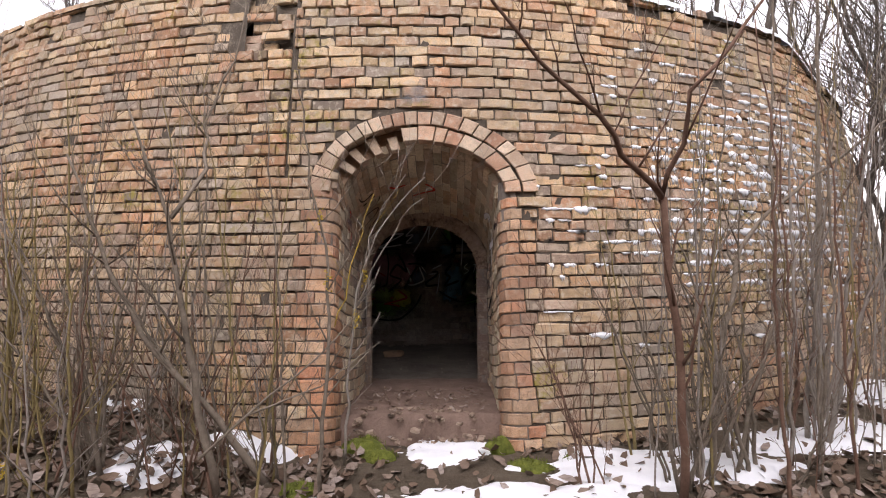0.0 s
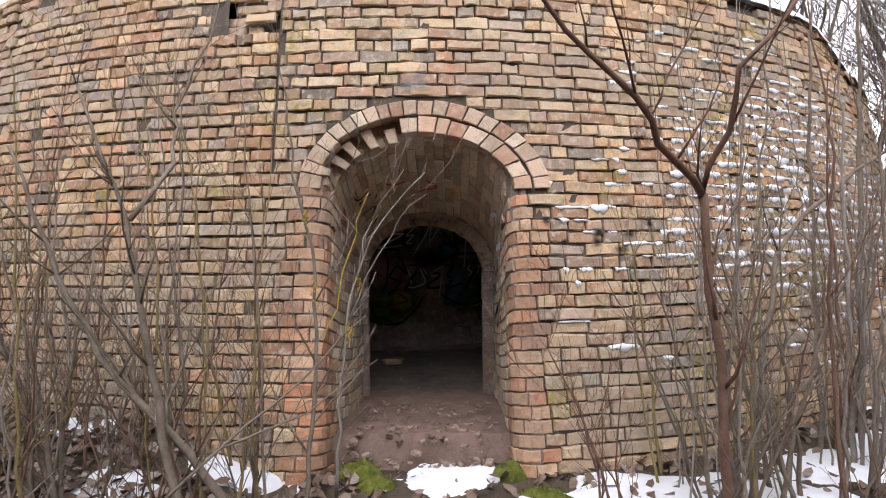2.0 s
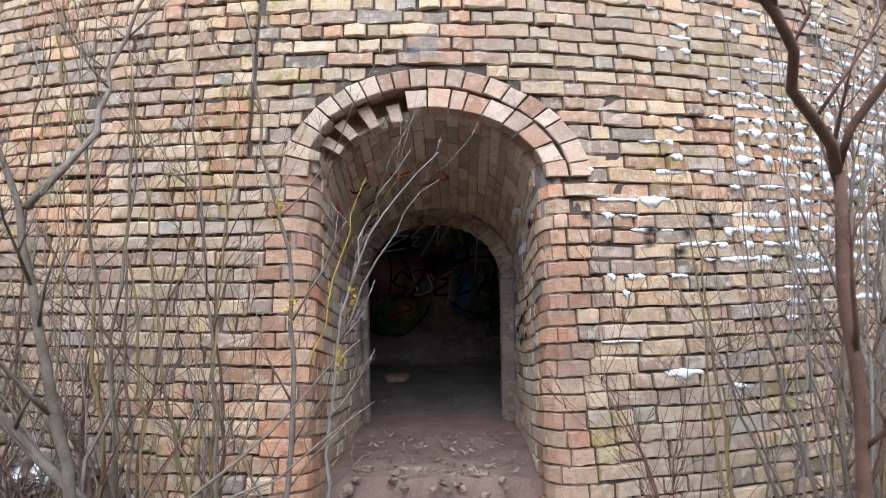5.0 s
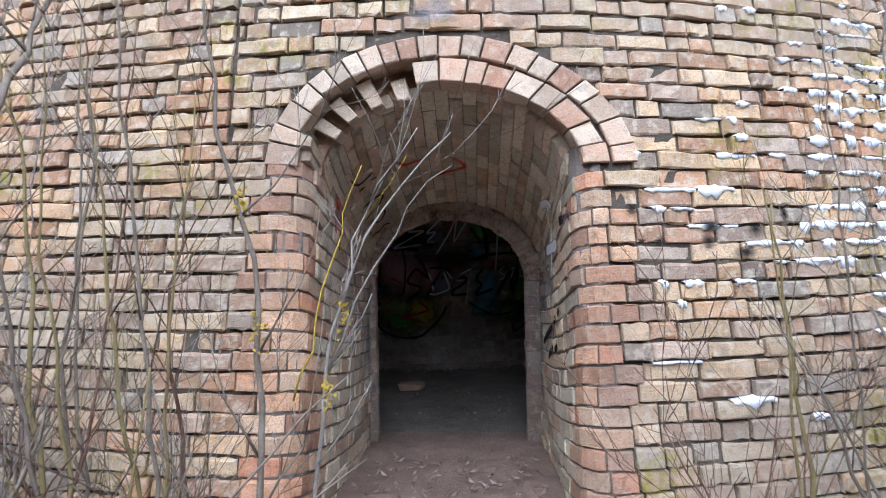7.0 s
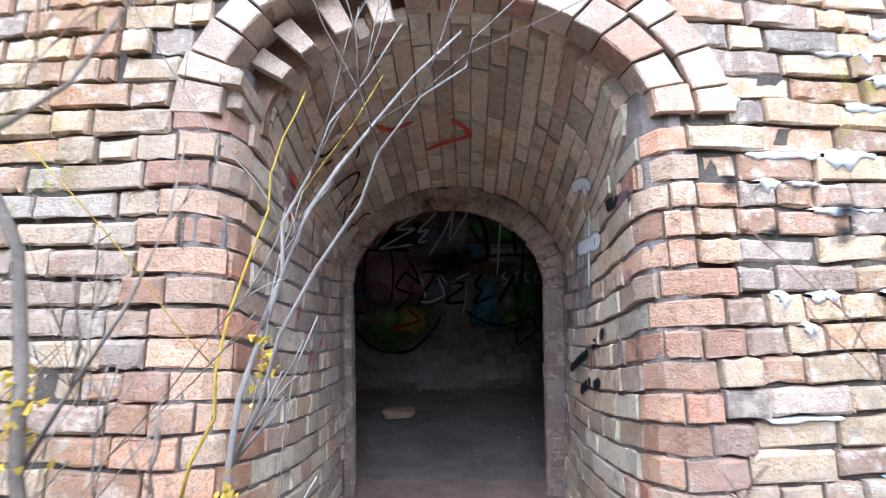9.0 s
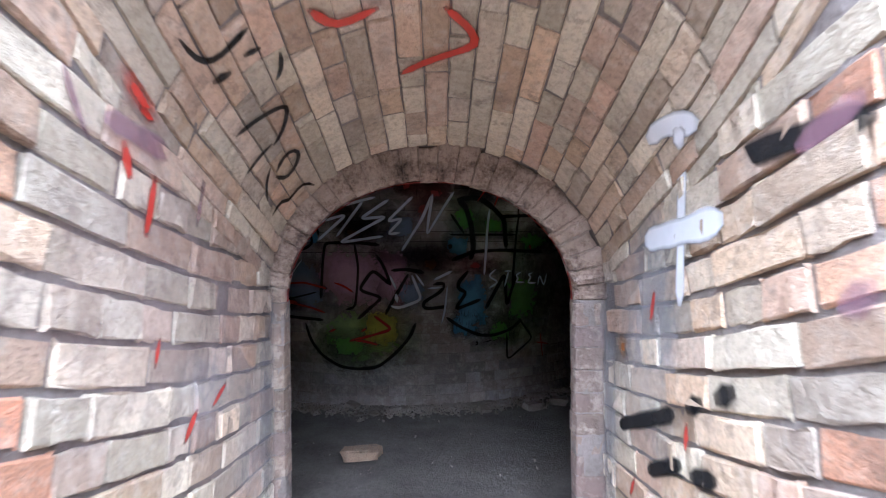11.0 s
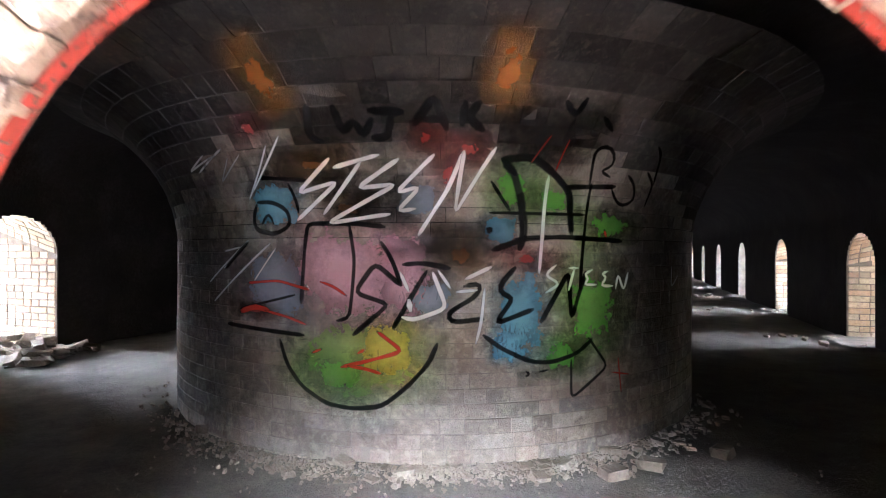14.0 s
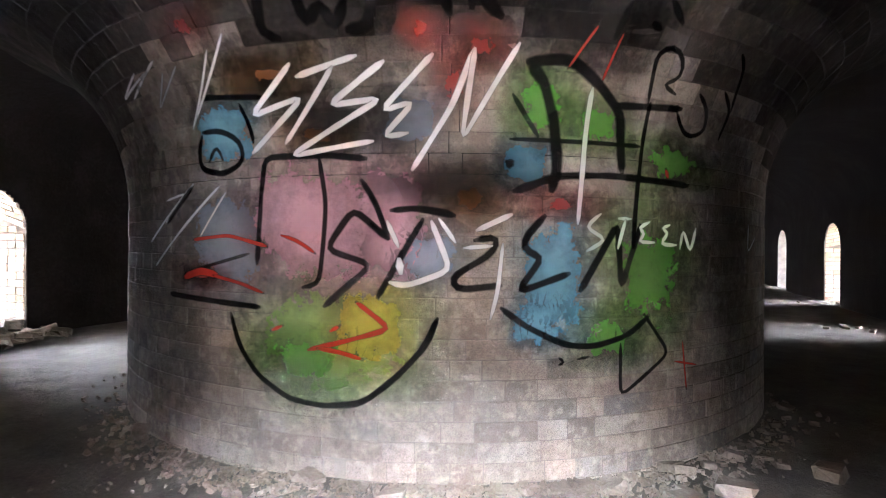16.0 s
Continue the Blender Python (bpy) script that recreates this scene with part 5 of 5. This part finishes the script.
tagged(sp.put("brick_gravel", STONE), "fine brick gravel and dust clods on the floor", "gravel", "", "stuff")
p, n, d = to_outer(DOORS[6][0])
t = Vector((-n.y, n.x, 0))
for i in range(34):
    q = p + n * rng.uniform(-0.75, 0.5) + t * rng.uniform(-0.55, 0.35)
    ob = new("loose_brick", WHOLE if rng.random() < 0.7 else CHUNKS[3])
    ob.matrix_world = pose(q.x, q.y, FLOOR + 0.02 + rng.random() * 0.22 * max(0.1, 1 - (q - p).length * 1.2), rng.uniform(-18, 18), rng.uniform(-18, 18), rng.uniform(0, 360))
    tagged(ob, "tumbled brick in the heap at the lit wicket", "brick", "heap of bricks")
for qd, _ in DOORS[:5]:
    p, n, d = to_outer(qd)
    t = Vector((-n.y, n.x, 0))
    for i in range(9):
        q = p + n * rng.uniform(-1.5, 0.3) + t * rng.uniform(-0.5, 0.5)
        ob = new("brick_fragment", rng.choice(CHUNKS))
        ob.matrix_world = pose(q.x, q.y, FLOOR + 0.01, rng.uniform(-15, 15), rng.uniform(-15, 15), rng.uniform(0, 360))
        tagged(ob, "dusty brick fragment on the lit gallery floor", "rubble", "rubble by the wickets")
for i in range(50):
    ob = new("brick_fragment", rng.choice(RED_CHUNKS))
    x, y = rng.uniform(-0.45, 0.5), rng.uniform(-0.34, 0.0)
    ob.matrix_world = pose(x, y, -0.25 + 0.14 * min(1, (y + 0.34) / 0.2), rng.uniform(-20, 20), rng.uniform(-20, 20), rng.uniform(0, 360))
    tagged(ob, "broken reddish brick crumb on the worn doorstep", "rubble", "rubble on the doorstep")


# ---- saplings and trees ----
def clear(p):
    """False where the way into the kiln is kept free."""
    return not (-5.0 < p.y < 1.0 and abs(p.x - 0.1) < 0.26 and 0.6 < p.z < 1.36)


def grow(soup, start, way, length, radius, depth, r, up=0.10, wander=0.16, kids=4, spread=0.7, thin=0.0009, free=False):
    n = max(4, int(length / 0.11))
    p, d = Vector(start), Vector(way).normalized()
    pts, rad = [p.copy()], [radius]
    for i in range(n):
        d = (d + Vector((r.gauss(0, wander), r.gauss(0, wander), r.gauss(0, wander) + up)) * (0.35 if depth == 0 else 0.7)).normalized()
        p = p + d * (length / n)
        if not free and not clear(p):
            break
        pts.append(p.copy())
        rad.append(max(thin, radius * (1 - 0.82 * (i + 1) / n)))
    if len(pts) < 3:
        return
    n = len(pts) - 1
    soup[min(depth, 1)].add(*tube(pts, rad, 6 if depth == 0 else 4 if radius > 0.003 else 3))
    if depth < 3 and kids:
        for k in range(kids):
            i = r.randint(max(1, int(n * 0.25)), max(1, n - 1))
            side = Vector((r.uniform(-1, 1), r.uniform(-1, 1), r.uniform(0.1, 0.9))).normalized()
            dd = (pts[min(i + 1, n)] - pts[i - 1]).normalized() * (1 - spread * 0.5) + side * spread
            grow(soup, pts[i], dd, length * r.uniform(0.28, 0.55) * (1 - 0.35 * i / n), max(thin, rad[i] * 0.55), depth + 1, r, up, wander * 1.15, max(1, kids - 1), spread, thin, free)


def bush(name, stems, label, bark, seed, kids=4, category="sapling", group="bare saplings by the wall"):
    """stems: (foot and further points, foot radius). Trunk and twigs are parts."""
    r = random.Random(seed)
    foot = stems[0][0][0]
    thing = tagged(new(name), label, category, group)
    thing.location = foot
    soup = (Soup(), Soup())
    for pts, radius in stems:
        line = [Vector(p) for p in pts]
        fine = [line[0]]
        for a, b in zip(line, line[1:]):
            k = max(2, int((b - a).length / 0.12))
            fine += [a.lerp(b, (i + 1) / k) + Vector((r.gauss(0, 0.008), r.gauss(0, 0.008), 0)) for i in range(k)]
        n = len(fine) - 1
        fork = any((Vector(q[0][0]) - line[-1]).length < 0.01 for q in stems)
        rad = [max(0.0016, radius * (1 - (0.30 if fork else 0.75) * i / n)) for i in range(n + 1)]
        soup[0].add(*tube(fine, rad, 7))
        for k in range(kids * 2):
            i = r.randint(int(n * 0.22), n)
            d = (fine[i] - fine[max(0, i - 2)]).normalized() * 0.5 + Vector((r.uniform(-1, 1), r.uniform(-0.8, 0.8), r.uniform(0.0, 0.8))) * 0.75
            grow(soup, fine[i], d, r.uniform(0.25, 0.75), max(0.0014, rad[i] * 0.5), 1, r, 0.12, 0.2, kids - 1, thin=0.0013)
    for k, nm in enumerate(("trunk", "crown")):
        if soup[k].v:
            ob = solid(nm, [Vector(v) - Vector(foot) for v in soup[k].v], soup[k].f, bark, thing, True)
            if k:
                tagged(ob, kind="stuff")
    return thing


bush("sapling", [([(1.48, -1.25, -0.26), (1.47, -1.30, 0.05), (1.433, -1.35, 0.5), (1.37, -1.40, 0.936), (1.318, -1.426, 1.361)], 0.024),
                 ([(1.318, -1.426, 1.361), (1.15, -1.6, 1.47), (0.975, -1.765, 1.596), (0.80, -1.87, 1.74), (0.642, -1.95, 1.855), (0.43, -2.1, 2.036), (0.25, -2.2, 2.3)], 0.017),
                 ([(1.318, -1.426, 1.361), (1.36, -1.55, 1.6), (1.36, -1.67, 1.816), (1.55, -1.64, 2.03), (1.73, -1.6, 2.253), (2.1, -1.5, 2.7)], 0.014),
                 ([(0.975, -1.765, 1.596), (1.05, -1.75, 1.75), (1.2, -1.72, 2.0), (1.3, -1.7, 2.2)], 0.006)],
     "forked reddish-brown sapling with long bare arms", RED_BARK, 1, 3)
bush("sapling", [([(1.75, -0.95, -0.26), (1.95, -0.75, 0.5), (2.2, -0.5, 1.1), (2.45, -0.42, 1.35), (3.0, -0.35, 1.75), (3.7, -0.3, 2.25)], 0.022),
                 ([(1.72, -0.95, -0.26), (1.70, -0.9, 0.5), (1.78, -0.85, 1.2), (1.85, -0.8, 1.9)], 0.014)],
     "slanting grey-brown sapling with bare twigs", BARK, 2, 5)
bush("sapling", [([(-0.92, -1.42, -0.1), (-1.0, -1.45, 0.35), (-1.06, -1.48, 0.8), (-1.1, -1.5, 1.28), (-1.2, -1.52, 1.55), (-1.32, -1.5, 1.85)], 0.021),
                 ([(-1.1, -1.5, 1.28), (-1.02, -1.3, 1.55), (-1.15, -1.05, 1.85), (-1.0, -0.95, 2.25), (-0.95, -0.9, 2.6)], 0.012)],
     "dark forked sapling with fine bare twigs", BARK, 3, 5)
bush("sapling", [([(-0.72, -1.30, -0.1), (-0.95, -1.35, 0.25), (-1.3, -1.42, 0.7), (-1.45, -1.45, 1.05), (-1.6, -1.5, 1.6)], 0.022)],
     "pale lichen-spotted leaning sapling stem", BARK, 4, 4)
bush("sapling", [([(-0.46, -1.18, -0.2), (-0.44, -1.17, 0.3), (-0.40, -1.16, 0.75), (-0.42, -1.17, 1.15), (-0.50, -1.2, 1.5), (-0.55, -1.22, 2.0)], 0.013),
                 ([(-0.62, -1.3, -0.2), (-0.62, -1.3, 0.6), (-0.66, -1.32, 1.4), (-0.7, -1.33, 2.1)], 0.008)],
     "grey sapling with yellow lichen by the doorway", BARK, 5, 4)
bush("sapling", [([(-0.40, -0.82, -0.2), (-0.36, -0.82, 0.4), (-0.33, -0.80, 0.75), (-0.28, -0.78, 1.0), (-0.20, -0.74, 1.22), (-0.08, -0.72, 1.40), (0.10, -0.70, 1.58)], 0.010),
                 ([(-0.36, -0.82, 0.45), (-0.26, -0.80, 0.58), (-0.18, -0.78, 0.72)], 0.004),
                 ([(-0.33, -0.80, 0.75), (-0.24, -0.8, 0.85), (-0.18, -0.78, 1.02)], 0.004),
                 ([(-0.33, -0.80, 0.75), (-0.22, -0.85, 1.0), (-0.08, -0.9, 1.22), (0.04, -0.94, 1.38), (0.14, -0.96, 1.46)], 0.005),
                 ([(-0.28, -0.78, 1.0), (-0.24, -0.74, 1.2), (-0.17, -0.7, 1.40), (-0.02, -0.68, 1.60)], 0.005)],
     "pale twiggy shoot reaching into the doorway", PALE_BARK, 6, 2)
bush("dead_branch", [([(-0.95, -1.55, 0.12), (-0.75, -1.45, 0.30), (-0.45, -1.3, 0.55), (-0.18, -1.12, 0.82)], 0.008), ([(-0.75, -1.45, 0.30), (-0.4, -1.35, 0.42), (-0.12, -1.2, 0.62)], 0.006)],
     "bleached dry branch leaning across the shrubs", BARK, 7, 1, "branch")
for sd in range(140):
    r = random.Random(100 + sd)
    right = sd % 2 == 0
    x = r.uniform(1.35, 4.2) if right else r.uniform(-3.2, -0.75)
    y = r.uniform(-1.5, -0.35) + (0.12 * (abs(x) - 1) ** 2 if abs(x) > 2 else 0)
    h = (r.uniform(1.2, 3.3) if right else r.uniform(0.8, 2.4)) if sd < 110 else r.uniform(0.4, 1.1)
    lean = r.uniform(-0.3, 0.3)
    z = ground_z(x, y) - 0.04
    bush("sapling", [([(x, y, z), (x + lean * 0.3, y + r.uniform(-0.1, 0.1), z + h * 0.35), (x + lean * 0.6, y + r.uniform(-0.1, 0.1), z + h * 0.7), (x + lean, y, z + h)], r.uniform(0.004, 0.012))],
         r.choice(("thin grey bare sapling with fine twigs", "slender bare shoot with reddish twigs", "thin olive-brown bare shoot")), r.choice((BARK, PALE_BARK, RED_BARK, YELLOW_BARK) if sd < 110 else (BARK, RED_BARK)), 300 + sd, r.choice((2, 3, 3)) if sd < 110 else 4)
for i, (x, y, n, h, fan, rad, bark, label) in enumerate((
        (1.62, -1.0, 8, 1.25, 0.55, 0.015, BARK, "many-stemmed bare shrub rising from snow"), (2.05, -0.8, 7, 1.7, 0.6, 0.017, BARK, "many-stemmed grey shrub rising from snow"),
        (2.75, -0.45, 7, 2.0, 0.6, 0.018, PALE_BARK, "many-stemmed pale shrub at the wall foot"), (1.05, -1.0, 5, 0.9, 0.5, 0.009, RED_BARK, "low bare shrub with reddish stems"),
        (-1.75, -1.05, 7, 1.5, 0.7, 0.014, BARK, "many-stemmed dark shrub over dead leaves"), (-2.35, -0.9, 7, 1.7, 0.7, 0.013, YELLOW_BARK, "many-stemmed olive shrub over dead leaves"),
        (-0.85, -1.0, 5, 0.9, 0.5, 0.008, BARK, "low bare shrub beside a snow lump"), (-1.25, -1.25, 5, 1.2, 0.7, 0.009, RED_BARK, "tangled reddish shrub over dead leaves"))):
    r = random.Random(640 + i)
    z = ground_z(x, y) - 0.05
    stems = []
    for k in range(n):
        ox, oy = r.uniform(-0.12, 0.12), r.uniform(-0.1, 0.1)
        dx, dy, hh = r.uniform(-fan, fan), r.uniform(-0.3, 0.15), h * r.uniform(0.6, 1.15)
        stems.append(([(x + ox, y + oy, z), (x + ox + 0.22 * dx, y + oy + 0.3 * dy, z + 0.34 * hh), (x + ox + 0.58 * dx, y + oy + 0.7 * dy, z + 0.7 * hh), (x + ox + dx, y + oy + dy, z + hh)], rad * r.uniform(0.55, 1.1)))
    bush("shrub", stems, label, bark, 660 + i, 3, "shrub", "bare shrubs by the wall")
bush("tree", [([(3.55, -0.75, -0.3), (3.55, -0.72, 0.8), (3.6, -0.7, 2.0), (3.62, -0.7, 4.2)], 0.055)], "grey smooth trunk of a young bare tree", BARK, 8, 3, "tree", "bare trees")
bush("tree", [([(3.05, 0.0, -0.3), (3.08, 0.0, 1.5), (3.1, 0.02, 4.0)], 0.024)], "slim straight bare tree by the wall", BARK, 9, 3, "tree", "bare trees")
bush("tree", [([(2.65, -0.2, -0.3), (2.6, -0.2, 1.5), (2.68, -0.15, 3.8)], 0.016)], "slim straight bare tree by the wall", BARK, 10, 3, "tree", "bare trees")


def far_tree(x, y, h, seed, foot=-0.3, label="bare grey winter tree with dense fine twigs"):
    r = random.Random(seed)
    thing = tagged(new("tree"), label, "tree", "bare trees")
    thing.location = (x, y, foot)
    soup = (Soup(), Soup())
    grow(soup, (0, 0, 0), (r.uniform(-0.1, 0.1), r.uniform(-0.1, 0.1), 1), h, 0.009 * h, 0, r, 0.05, 0.13, 8, 0.85, 0.00045 * math.hypot(x, y + 3.5), True)
    for k, nm in enumerate(("trunk", "crown")):
        tagged(solid(nm, soup[k].v, soup[k].f, WOODS, thing, True), kind="stuff" if k else "")


for i, (x, y, h) in enumerate(((5.4, 1.2, 5.2), (6.2, 2.6, 6.0), (5.0, 0.2, 5.0), (6.9, 3.9, 6.5), (7.6, 1.6, 7.5), (9.0, 3.6, 8.5), (6.6, -0.2, 6.5), (10.5, 1.2, 8.5), (8.2, 5.8, 9), (11.5, 6.0, 10), (5.8, -1.5, 6.0), (13, 3.5, 10), (9.6, -1.5, 8), (5.9, 2.0, 5.6), (6.6, 3.2, 6.2), (7.1, 2.4, 6.8), (7.4, 4.6, 7.2), (5.6, 0.6, 5.4), (8.4, 4.6, 8.0), (6.1, 1.5, 6.4), (7.9, 3.0, 7.6), (9.4, 5.2, 9.0), (-8.5, 0.8, 8.5), (-9.5, 4, 9), (-7.4, -1.6, 7))):
    far_tree(x, y, h, 900 + i)

for i, (sa, inset, h) in enumerate(((2.6, 0.5, 1.6), (3.3, 0.7, 2.6), (3.9, 0.5, 2.2), (4.5, 0.8, 3.0), (5.1, 0.5, 2.6), (5.8, 0.7, 3.2), (6.4, 0.5, 3.0), (4.2, 1.8, 3.6), (5.4, 2.0, 4.0), (-4.6, 0.6, 1.4), (-5.2, 0.8, 2.0))):
    q = outer_pt(sa, TOP, -inset)
    far_tree(q.x, q.y, h, 700 + i, TOP - 0.05, "bare shrub rooted on the kiln's earth top")
for i, (x, y, h) in enumerate(((8.6, 6.0, 8.0), (9.6, 7.4, 9.0), (7.7, 4.7, 7.0), (8.0, 5.3, 7.5), (10.6, 9.0, 10), (9.5, 9.6, 11), (10.4, 11.8, 12), (11.6, 15, 13), (11.8, 11.5, 12))):
    far_tree(x, y, h, 760 + i)

bush("shoot", [([(-0.476, -0.720, 0.634), (-0.423, -0.720, 0.812), (-0.369, -0.720, 1.022), (-0.305, -0.700, 1.230), (-0.265, -0.680, 1.378), (-0.237, -0.660, 1.480)], 0.0042)], "lichen-crusted bright yellow shoot beside the jamb", LICHEN, 71, 1, "shoot")

# lichen tufts on the shoots
for x, y, z in ((-0.31, -0.85, 0.70), (-0.26, -0.82, 0.95), (-0.415, -1.16, 0.95), (-0.45, -1.18, 1.3), (-2.25, -1.3, 0.12), (-2.15, -1.25, -0.05)):
    v, f = [], []
    for i in range(26):
        p = Vector((x, y, z)) + Vector((rng.gauss(0, 0.010), rng.gauss(0, 0.010), rng.gauss(0, 0.03)))
        k = len(v)
        q = Vector((rng.uniform(-1, 1), rng.uniform(-1, 1), rng.uniform(-1, 1))).normalized() * rng.uniform(0.005, 0.011)
        o = q.orthogonal().normalized() * q.length
        v += [p + q, p - q * 0.5 + o, p - q * 0.5 - o, p + q.cross(o).normalized() * 0.006]
        f += [(k, k + 1, k + 2), (k, k + 1, k + 3), (k + 1, k + 2, k + 3), (k, k + 2, k + 3)]
    tagged(solid("lichen_tuft", v, f, LICHEN), "bright yellow lichen crust on a stem", "lichen", "lichen on the shoots", "stuff")

# unseen sheet standing in for woods; closes the place and blocks low sky light
r = random.Random(5)
ring_pts = [(math.radians(a), 13 + 2.5 * noise.noise((a * 0.05, 0, 0))) for a in range(150, 391, 4)]
sp = Soup()
sp.grid([[(rr * math.cos(a), rr * math.sin(a) - 1.0, z if z < 3 else z + 0.5 * noise.noise((a * 9, z, 1))) for a, rr in ring_pts] for z in (-0.6, 1.5, 3.4, 5.6, 7.7)])
tagged(sp.put("backdrop_sky_block", WOODS, None, True), "unseen woods sheet that blocks low sky light", kind="structure")
